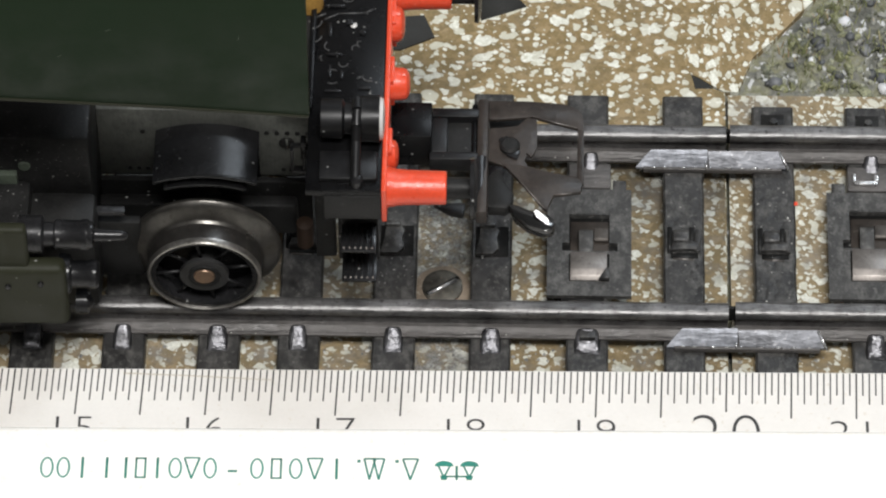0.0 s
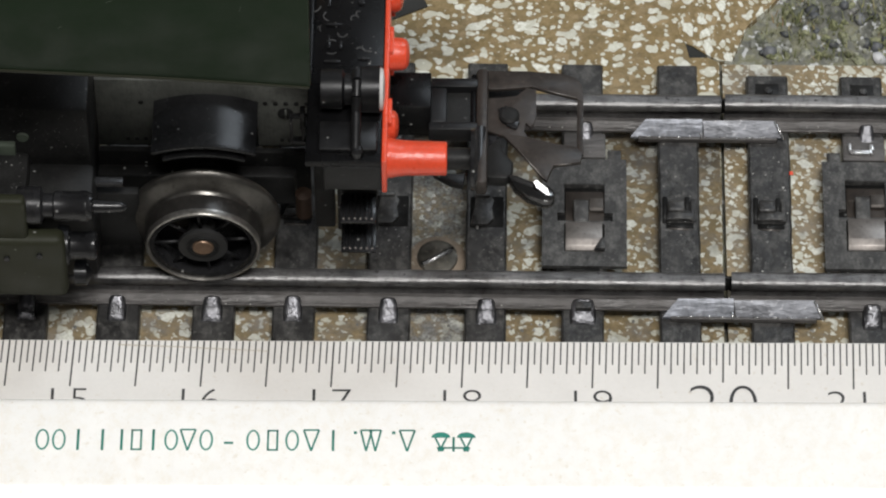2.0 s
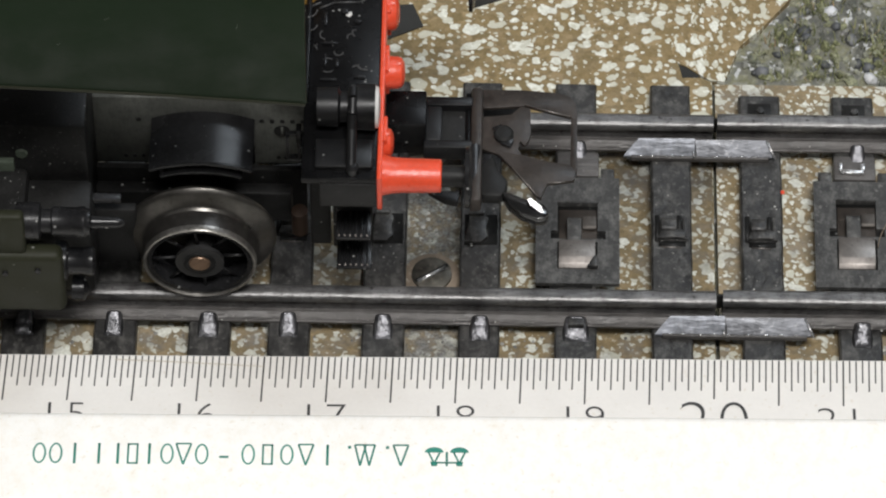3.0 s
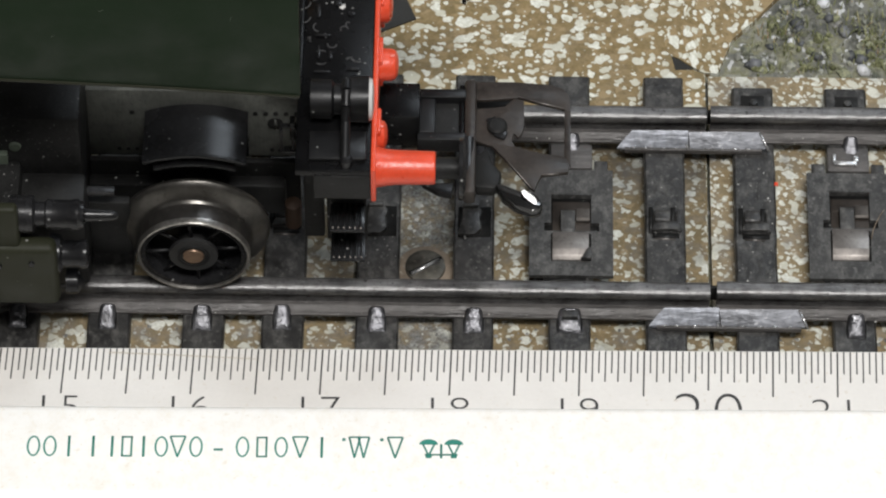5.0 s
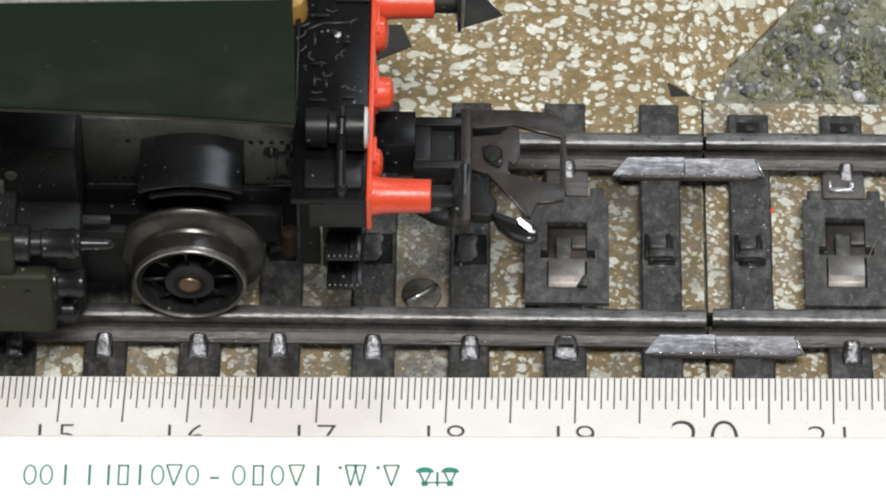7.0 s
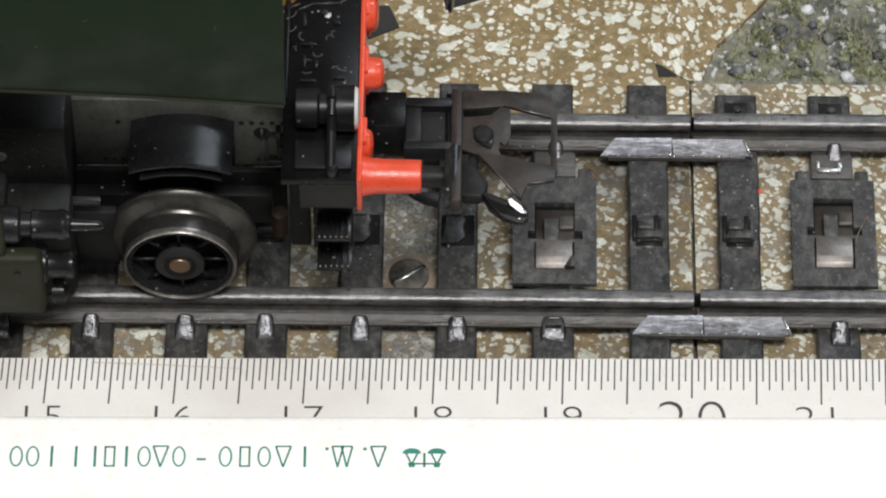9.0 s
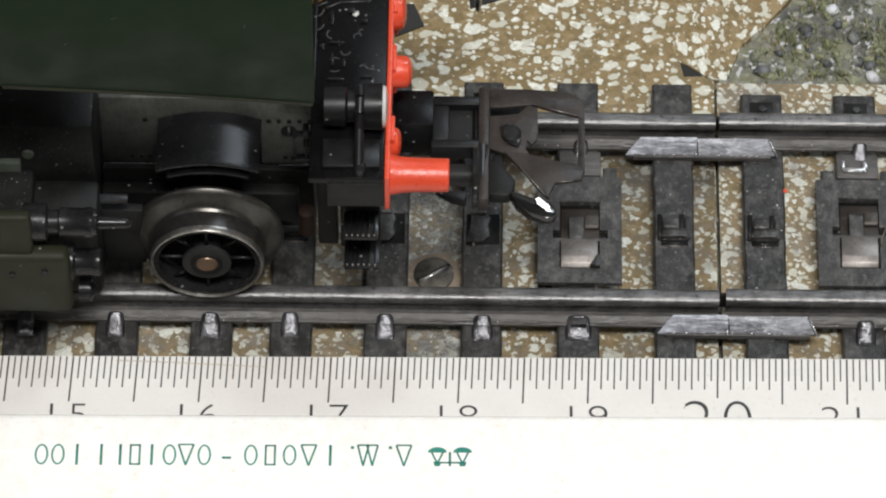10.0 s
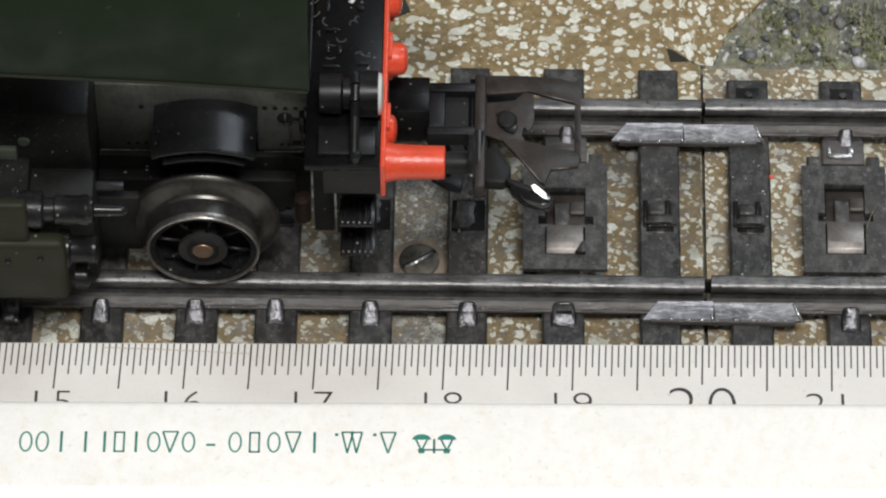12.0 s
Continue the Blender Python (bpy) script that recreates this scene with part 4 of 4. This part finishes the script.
def build_buffer(loco, y, z):
    stock = part("buffer", lathe([(-6.4, 1.62), (-5.95, 1.53), (-5.3, 1.4), (-4.6, 1.34), (-1.75, 1.28), (-1.65, 1.2), (-1.65, 0.3)], (0, y, z), "x", 40), RED, loco,
                 "red buffer stock with black ram")
    part("ram", lathe([(-1.7, 0.85), (0.15, 0.85)], (0, y, z), "x", 28), MATT, stock, "black buffer ram")
    part("buffer_head", lathe([(0.1, 0.9), (0.15, 2.3), (0.45, 2.35), (0.65, 1.8), (0.72, 0.0001)], (0, y, z), "x", 40), BLACK, stock, "black round buffer head")


def build_loco():
    lo = thing("steam_locomotive", (-20, 20, 4.1), "model steam locomotive, dark green and black with red buffers", "locomotive")
    side = [(-58, 36.75), (-34.3, 35.25), (-21.9, 34.5), (-11.5, 33.6), (-11.4, 48.25), (-32, 47.5), (-58, 46.6)]
    part("smoke_deflector", prism(side, 6.5, 7.0, "y", 0.16), GREEN, lo, "plain dark green smoke deflector plate")
    for x, z, dx, dz in ((-25.9, 43.2, 0.4, 0.2), (-16.4, 42.4, 0.1, 0.5), (-29.5, 40.2, 0.25, 0.2)):
        part("scratch", rod((x, 6.51, z), (x + dx, 6.51, z + dz), 0.025, 6), RUBBED, lo)
    part("worn_edge", prism([(-34, 47.38), (-12.2, 48.18), (-12.2, 48.4), (-34, 47.6)], 6.42, 6.8, "y", 0.05), WORN, lo, "pale worn paint along the top edge")
    # The plate's edge highlight, put in as a paler olive strip.
    part("edge_strip", prism([(-34.3, 35.15), (-21.9, 34.4), (-11.6, 33.5), (-11.6, 33.75), (-21.9, 34.65), (-34.3, 35.4)], 6.4, 6.7, "y", 0.05), OLIVE, lo, "olive strip painting the lower edge's highlight")
    part("smokebox", lathe([(-58, 10.4), (-27.6, 10.4), (-27.2, 10.0), (-27.0, 0.0001)], (0, 20, 39), "x", 64), MATT, lo, "matt black smokebox")
    part("saddle", box(-32, -13, 19.7, 22, 9, 17, 0.3), MATT, lo)
    plate = part("frame_plate", prism([(-28.9, 10.2), (-11.9, 10.2), (-11.9, 18.3), (-28.9, 18.3)], 19.0, 19.5, "y", 0.06), FRAME_GREY, lo, "dark grey frame plate with rivet holes")
    # Holes are not cut: black discs paint the dark inside them.
    for x in (-25.4, -24.2, -17.4, -16.6, -15.8, -15.0, -14.2, -13.4, -12.6):
        part("rivet_hole", lathe([(18.92, 0.0001), (18.92, 0.2), (19.05, 0.2)], (x, 0, 15.6), "y", 10), MATT, plate)
    for x in (-26.6, -25.9, -25.2, -24.5, -14.6, -14.0, -13.4):
        part("rivet_hole", lathe([(18.92, 0.0001), (18.92, 0.17), (19.05, 0.17)], (x, 0, 11.0), "y", 10), MATT, plate)
    part("frame_hole", lathe([(18.9, 0.0001), (18.9, 0.62), (19.05, 0.62)], (-14.25, 0, 14.4), "y", 24), MATT, plate, "black disc painting a round hole in the frame")
    # splasher over the wheel
    def arch(r, half=26.5, step=3.0):
        count = round(2 * half / step)
        return [(-20.35 + r * math.sin(radians(-half + k * 2 * half / count)), 16.7 - 9.0 + r * math.cos(radians(-half + k * 2 * half / count))) for k in range(count + 1)]

    sheet = part("splasher", prism(arch(9.0) + arch(8.55)[::-1], 14.05, 18.98, "y"), BLACK, lo, "glossy black rounded splasher")
    part("splasher_lip", prism(arch(9.1) + arch(8.75)[::-1], 13.8, 14.06, "y", 0.08), BLACK, sheet, "rounded front lip of the splasher")
    part("wheel_arch", prism(arch(7.9, 24) + arch(7.6, 24)[::-1], 13.9, 14.6, "y", 0.06), BLACK, lo, "thin black arch under the splasher")
    # Black block added to keep the hollow under the splasher dark.
    part("splasher_fill", box(-24.2, -16.4, 18.2, 18.9, 11.0, 15.6, 0.1), JET, lo)
    part("bogie_frame", box(-29, -13.5, 16.4, 17.6, 6.0, 9.6, 0.3), MATT, lo, "black bogie side frame")
    # Two black plates added to block the view through to lit ground.
    part("bogie_gap_fill", box(-29, -12.4, 18.3, 18.8, 4.6, 10.25, 0.05), MATT, lo, "added black plate closing the gap behind the bogie")
    part("bogie_side_fill", box(-29, -25.4, 12.8, 13.6, 5.2, 12.0, 0.2), MATT, lo, "added black plate closing the gap beside the wheel")
    part("axle", rod((-20.5, 12.5, 8.5), (-20.5, 27.5, 8.5), 1.0), TYRE, lo)
    # cylinders
    part("valve_chest", box(-58, -33.2, 5.4, 6.4, 15.6, 20.6, 0.35, 3), OLIVE, lo, "dark olive valve chest casing")
    cyl = part("cylinder", box(-58, -30.5, 5.0, 6.6, 9.0, 16.2, 0.6, 3), OLIVE, lo, "dark olive cylinder casing with rivets")
    part("rivet", lathe([(4.8, 0.0001), (4.8, 0.22), (5.05, 0.25)], (-32.4, 0, 14.6), "y", 10), BLACK, cyl)
    part("rivet", lathe([(4.8, 0.0001), (4.8, 0.22), (5.05, 0.25)], (-34.9, 0, 14.2), "y", 10), BLACK, cyl)
    cov = part("cylinder_cover", lathe([(-34.0, 1.45), (-32.2, 1.45), (-32.0, 0.95), (-31.3, 0.95), (-31.15, 1.15), (-29.3, 1.12), (-29.15, 1.2), (-28.75, 1.2), (-28.6, 1.05), (-28.35, 1.0), (-28.2, 0.5)], (0, 7.2, 17.9), "x", 28),
               BLACK, lo, "black turned valve cover with rod")
    part("valve_rod", lathe([(-28.3, 0.52), (-26.2, 0.42), (-25.9, 0.34), (-25.72, 0.18), (-25.7, 0.0001)], (0, 7.2, 17.9), "x", 16), BLACK, cov)
    part("cylinder_cover", lathe([(-31.2, 1.6), (-30.4, 1.5), (-30.2, 1.05), (-29.0, 1.05), (-28.8, 1.15), (-28.4, 1.1), (-28.25, 0.9), (-28.2, 0.0001)], (0, 7.2, 12.9), "x", 28), BLACK, lo, "black turned cylinder cover")
    part("cylinder_drain", lathe([(-30.2, 1.0), (-29.3, 1.0), (-29.1, 0.6), (-28.8, 0.0001)], (0, 7.6, 8.8), "x", 16), BLACK, lo)
    part("cylinder_core", box(-58, -33.5, 6.5, 13.6, 9.0, 16.5, 0.6), MATT, lo)
    # Black fill added between the cylinder covers.
    part("cylinder_gap_fill", box(-34, -28.6, 9.6, 13.2, 5.4, 15.5, 0.5), MATT, lo)
    part("inner_block", box(-58, -28.9, 13.5, 19.6, 6, 21.5, 0.4), MATT, lo, "black underframe block")
    part("rubbed_spot", lathe([(13.3, 0.0001), (13.3, 0.42), (13.52, 0.5)], (-34.0, 0, 18.2), "y", 18), RUBBED, lo, "pale rubbed oval")
    part("bracket", box(-37.5, -34.6, 13.0, 13.6, 15.6, 17.6, 0.1), RUBBED, lo, "small grey bracket")
    # front platform and beam
    plat = part("front_platform", box(-12.3, -6.55, 9.1, 31.3, 20.6, 21.3, 0.12), JET, lo, "black front running plate with moulded detail")
    for x, y, w, d in ((-10.6, 27.0, 1.6, 0.25), (-10.9, 24.6, 0.25, 1.3), (-9.4, 25.4, 0.5, 0.5), (-10.5, 22.2, 1.2, 0.2), (-10.8, 20.5, 0.2, 1.2), (-9.9, 20.2, 0.25, 0.8),
                                      (-10.5, 18.6, 1.3, 0.22), (-8.1, 18.9, 0.9, 0.22), (-8.4, 24.4, 0.5, 0.4), (-8.0, 28.6, 2.6, 0.3)):
        part("moulded_rib", box(x - w / 2, x + w / 2, y - d / 2, y + d / 2, 21.28, 21.5, 0.05), BLACK, plat)
    part("platform_rear", box(-14.4, -12.2, 17.6, 31.2, 20.4, 21.2, 0.1), MATT, lo, "black plate behind the running plate")
    part("step_edge", box(-12.4, -12.0, 16.5, 31.0, 21.25, 22.0, 0.1), JET, plat)
    part("brass_cap", lathe([(21.3, 1.1), (22.6, 1.1), (23.2, 0.8), (23.4, 0.0001)], (-12.6, 27.2, 0), "z", 20), OCHRE, lo, "dull ochre brass cap")
    # worn mouldings, their reflections put into a paler black: curls (centre, radius, first angle, sweep) and bent
    # ridges
    for x, y, r, first, sweep in ((-10.85, 23.1, 0.45, 2.2, 2.4), (-10.6, 22.2, 0.35, -0.6, 1.5), (-11.05, 21.9, 0.5, 2.6, 1.2), (-10.6, 20.15, 0.6, 1.0, 1.2), (-10.6, 20.0, 0.6, 4.1, 1.3), (-8.9, 22.9, 0.3, 0.2, 3.6),
                                  (-8.6, 23.4, 0.2, 1.0, 3.0), (-9.8, 21.4, 0.35, 3.0, 3.2), (-12.2, 26.9, 0.75, 0.2, 1.5), (-12.3, 25.0, 0.75, 5.1, 1.2), (-12.2, 23.6, 0.7, 4.9, 1.2), (-9.6, 28.0, 0.5, 3.6, 2.0)):
        turns = [Vector((x + r * math.cos(first + sweep * i / 6), y + r * math.sin(first + sweep * i / 6), 21.31 if x > -12 else 22.02)) for i in range(7)]
        bm = None
        for p, q in zip(turns, turns[1:]):
            bm = rod(p, q, 0.06, 6, bm)
        part("moulded_curl", bm, MOULD, plat)
    for ridge in (((-11.4, 25.7), (-10.3, 26.3), (-8.3, 26.4), (-7.6, 26.8)), ((-8.7, 19.9), (-8.4, 20.1), (-8.0, 19.7), (-7.5, 19.65)), ((-12.35, 25.6), (-11.9, 26.0), (-11.3, 26.3))):
        bm = None
        for p, q in zip(ridge, ridge[1:]):
            bm = rod((*p, 21.32), (*q, 21.32), 0.08, 6, bm)
        part("moulded_ridge", bm, MOULD, plat)
    part("pale_spot", prism([(-9.35, 25.0), (-9.05, 24.85), (-8.85, 25.1), (-8.9, 25.45), (-9.1, 25.35), (-9.3, 25.5)], 21.3, 21.36, "z"), LENS, plat, "small white spot on the running plate")
    part("platform_skirt", box(-10.9, -6.6, 9.0, 9.6, 17.9, 20.7, 0.1), MATT, lo)
    beam = part("buffer_beam", box(-6.55, -6.15, 9.0, 31.4, 17.6, 21.5, 0.1), RED, lo, "red painted buffer beam")
    for y, out, r in ((13.6, -5.35, 1.2), (20.5, -4.65, 1.25), (26.4, -5.2, 1.4)):
        part("beam_bracket", lathe([(-6.2, r * 1.05), (out - 0.55, r), (out - 0.25, r * 0.9), (out - 0.08, r * 0.68), (out, r * 0.35), (out + 0.01, 0.0001)], (0, y, 20.0), "x", 24), RED, beam, "red moulded boss")
        for dy, dz in ((-0.35, 0.75), (0.4, 0.7), (0.0, 1.05)):
            part("boss_bolt", lathe([(out - 0.62, 0.26), (out - 0.34, 0.24), (out - 0.28, 0.0001)], (0, y + dy * r, 20.0 + dz * r * 0.85), "x", 10), RED, beam)
        part("boss_plate", box(-6.2, -5.85, y - r * 0.7, y + r * 1.3, 18.4, 21.4, 0.1), RED, beam)
    for y in (10.7, 29.8):
        build_buffer(lo, y, 19.75)
    lamp = part("front_lamp", lathe([(-11.2, 1.5), (-9.6, 1.55), (-9.4, 1.2), (-8.4, 1.2), (-8.2, 1.75), (-6.75, 1.8)], (0, 14.7, 23.0), "x", 32), SATIN, lo, "black lamp barrel with white lens")
    part("lens", lathe([(-6.8, 1.68), (-6.5, 1.55), (-6.4, 0.9), (-6.38, 0.0001)], (0, 14.7, 23.0), "x", 32), LENS, lamp, "white round lens")
    bm = None
    for p, q in zip(((-8.45, 15.2, 24.55), (-8.45, 14.3, 24.6), (-8.47, 13.3, 23.95), (-8.5, 12.5, 23.0)), ((-8.45, 14.3, 24.6), (-8.47, 13.3, 23.95), (-8.5, 12.5, 23.0), (-8.5, 9.75, 22.0))):
        bm = rod(p, q, 0.38, 14, bm)
    part("lamp_bracket", lathe([(21.2, 0.5), (22.0, 0.5), (22.25, 0.3), (22.3, 0.0001)], (-8.4, 9.75, 0), "z", 18, bm), SATIN, lamp, "black bent lamp bracket with a round foot")
    part("toolbox", box(-11.3, -6.9, 9.9, 12.6, 21.3, 21.8, 0.15), SATIN, lo, "small black box on the running plate")
    # steps and irons
    hang = part("step_hanger", box(-10.1, -7.0, 12.3, 12.7, 8.4, 20.6, 0.06), MATT, lo, "black step hanger plate")
    for z in (13.0, 9.2):
        part("step_tread", box(-9.8, -7.1, 9.7, 12.35, z - 0.35, z, 0.08), BLACK, hang, "ribbed black footstep tread")
    for z in (13.0, 9.2):
        for k in range(6):
            x = -9.55 + k * 0.43
            part("tread_rib", box(x - 0.08, x + 0.08, 9.85, 12.2, z - 0.02, z + 0.14, 0.03), SATIN, hang)
            # Highlight at the rib's lower end, added as a bright stud.
            part("rib_end", lathe([(z, 0.1), (z + 0.12, 0.09), (z + 0.17, 0.0001)], (x, 9.92, 0), "z", 8), TAB, hang, "bright stud painting the highlight on the rib end")
    part("guard_iron", box(-11.9, -10.3, 12.9, 13.5, 7.8, 20.4, 0.2), MATT, lo, "black guard iron")
    part("pony_pivot", lathe([(6, 0.65), (8.6, 0.65), (8.8, 0.0001)], (-12.9, 15.6, 0), "z", 16), DULL_COPPER, lo, "dull copper pivot stud")
    clamp = part("frame_clamp", box(-13.75, -11.75, 16.0, 16.4, 17.5, 17.8, 0.06), SATIN, lo, "small black open bracket beside the frame")
    for x in (-13.65, -12.75, -11.85):
        part("clamp_post", box(x - 0.13, x + 0.13, 15.6, 16.1, 15.2, 17.7, 0.06), SATIN, clamp)
    part("clamp_post", box(-12.95, -12.5, 15.4, 16.2, 16.9, 19.0, 0.1), JET, clamp)
    part("clamp_foot", box(-13.7, -11.8, 15.5, 16.1, 14.9, 15.3, 0.08), SATIN, clamp)
    part("frame_hole_bar", box(-14.33, -14.17, 18.82, 18.9, 13.85, 14.95), FRAME_GREY, plate)
    part("slide_bar", box(-33, -26.5, 12.2, 12.9, 13.6, 14.1, 0.1), BLACK, lo, "thin black slide bar")
    # coupling
    part("coupling_mount", box(-6.2, -3.0, 18.6, 22.0, 12.2, 15.9, 0.12), JET, lo, "black coupling pocket")
    z0, z1 = 13.2, 13.55
    co = part("coupling", box(-3.2, 0.7, 18.0, 22.9, 12.4, 13.2, 0.15), MATT, lo, "brown-black tension-lock coupling with hook and loop")
    for ya, yb in ((17.9, 18.7), (22.1, 23.0)):
        part("shank_rail", box(-3.2, 0.6, ya, yb, 12.4, 14.0, 0.15), SATIN, co)
    part("shank_rail", box(-3.2, -1.8, 18.7, 22.1, 12.6, 13.9, 0.15), SATIN, co)
    part("cross_bar", box(0.45, 1.4, 12.9, 24.1, 12.2, 13.9, 0.3), BROWN_STEEL, co, "brown cross bar")
    # The bar's shadow side, put in as a black strip.
    part("bar_shadow_side", box(0.05, 0.5, 13.4, 23.8, 12.0, 13.5, 0.15), JET, co, "back of the bar, painted black as its shadow side")
    part("bar_end", rod((0.78, 18.3, 13.4), (0.78, 13.1, 13.15), 0.66, 20), BLACK, co, "thick glossy lower half of the bar")
    part("bar_fin", prism([(-2.8, 14.5), (-0.3, 14.5), (-0.45, 13.4), (-1.5, 13.65)], 12.2, 12.9, "z", 0.1), SATIN, co)

    def flat(points, za, zb, bev=0.05, into=None):
        return prism([(cx(a + 36), cy(b - 4)) for a, b in points], za, zb, "z", bev, into)

    loop = flat([(828, 184), (900, 184), (960, 188), (984, 195), (993, 206), (997, 222), (997, 237), (985, 232), (905, 212), (895, 213), (845, 217), (828, 217)], z0, z1)
    flat([(986, 230), (997, 234), (997, 332), (985, 324)], z0, z1 - 0.02, 0.05, loop)
    flat([(828, 233), (848, 232), (880, 228), (897, 213), (914, 216), (915, 262), (911, 276), (904, 283), (896, 276), (893, 290), (901, 303), (862, 301), (828, 290)], z0, z1 - 0.04, 0.05, loop)
    flat([(850, 292), (864, 297), (901, 301), (945, 312), (986, 318), (995, 330), (992, 345), (945, 351), (937, 368), (934, 378), (926, 373), (893, 335)], z0, z1 + 0.03, 0.05, loop)
    # Black sheet added below the loop to keep its slot dark.
    part("slot_backing", flat([(830, 180), (893, 182), (893, 275), (830, 270)], 11.4, 11.8), MATT, co, "added black sheet darkening the slot of the loop")
    part("loop", loop, BROWN_STEEL, co, "brown pressed-steel coupling loop")
    for (a, b), (c, d) in (((905, 212), (984, 231)), ((862, 300), (928, 374)), ((946, 350), (976, 348))):
        za = z1 - 0.02
        part("rubbed_edge", rod((cx(a + 36), cy(b - 4), za), (cx(c + 36), cy(d - 4), za), 0.05, 8), TAB, co, "edge rubbed to bright steel")
    part("pivot", lathe([(13.2, 0.8), (13.85, 0.78), (14.0, 0.6), (14.05, 0.0001)], (cx(903), cy(263), 0), "z", 24), MATT, co)
    part("pivot_arm", flat([(846, 254), (862, 248), (886, 276), (880, 290), (862, 284)], 13.4, 13.75, 0.12), BLACK, co)
    hk = flat([(826, 318), (850, 300), (858, 325), (876, 345), (872, 366), (862, 374), (828, 372)], 12.3, 13.5, 0.25)
    part("hook_block", hk, MATT, co, "black hook shank")
    tip = flat([(862, 364), (882, 368), (908, 378), (936, 384), (946, 393), (949, 404), (943, 412), (930, 414), (900, 405), (876, 388)], 12.4, 13.6, 0.3)
    tip_part = part("hook_tip", tip, HOOK, co, "glossy black hook tip")
    face = flat([(910, 387), (916, 385), (935, 396), (938, 404), (932, 403), (915, 394)], 13.3, 13.62, 0.0)
    low = min(v.co.y for v in face.verts)
    for v in face.verts:
        if v.co.z > 13.5:
            v.co.z += 0.5 * (v.co.y - low)
    part("hook_facet", face, HOOK, tip_part, "flat polished facet")
    # dust flecks lying on the flat tops and on the dark block behind the cylinders
    rnd, verts, faces = random.Random(17), [], []
    spots = [(rnd.uniform(-11.8, -7.0), rnd.uniform(16.6, 30.8), 21.3, "z") for _ in range(34)]
    spots += [(rnd.uniform(-37.5, -29.2), 13.49, rnd.uniform(16.8, 21.2), "y") for _ in range(45)]
    spots += [(rnd.uniform(-38, -33.8), rnd.uniform(7.5, 13.2), 16.5, "z") for _ in range(50)]
    spots += [(rnd.uniform(-28.6, -13), 18.29, rnd.uniform(5.0, 10.0), "y") for _ in range(16)]
    for x, y, z, way in spots:
        r, k, a0 = rnd.choice((0.025, 0.03, 0.04, 0.05, 0.08)), len(verts), rnd.uniform(0, 6)
        for i in range(5):
            u, v = r * rnd.uniform(0.5, 1.2) * math.cos(a0 + 1.26 * i), r * rnd.uniform(0.5, 1.2) * math.sin(a0 + 1.26 * i)
            verts.append((x + u, y + v, z) if way == "z" else (x + u, y, z + v))
        verts.append((x, y, z + r * 0.5) if way == "z" else (x, y - r * 0.5, z))
        faces += [(k + i, k + (i + 1) % 5, k + 5) for i in range(5)]
    bm = bmesh.new()
    made = [bm.verts.new(v) for v in verts]
    for f in faces:
        bm.faces.new([made[i] for i in f])
    tagged(part("dust", bm, FLECKS, lo, "pale dust flecks", smooth=False), "pale dust flecks", kind="stuff")
    return lo, build_wheel(lo)


build_room()
build_ground()
build_scatter()
build_tracks()
build_debris()
build_ruler()
LOCO, WHEEL = build_loco()


def motions():
    """The locomotive creeps forward; its wheel rolls with it."""
    steps = [(0.0, 0.0), (0.5, 0.1), (1.0, 0.24), (1.5, 0.3), (2.0, 0.29), (2.5, 0.32), (3.0, 0.32), (5.0, 0.33), (7.0, 0.33), (7.5, 0.36), (9.5, 0.70), (10.0, 0.74),
             (10.5, 0.81), (11.0, 0.99), (11.5, 1.2), (12.0, 1.63)]
    walk(LOCO, [(t, pose((-20 + d) * MM, 0.020, 0.0041)) for t, d in steps])
    walk(WHEEL, [(t, pose(-0.5 * MM, -9.7 * MM, 4.4 * MM, 0, math.degrees(d / 4.45), 0)) for t, d in steps])


motions()
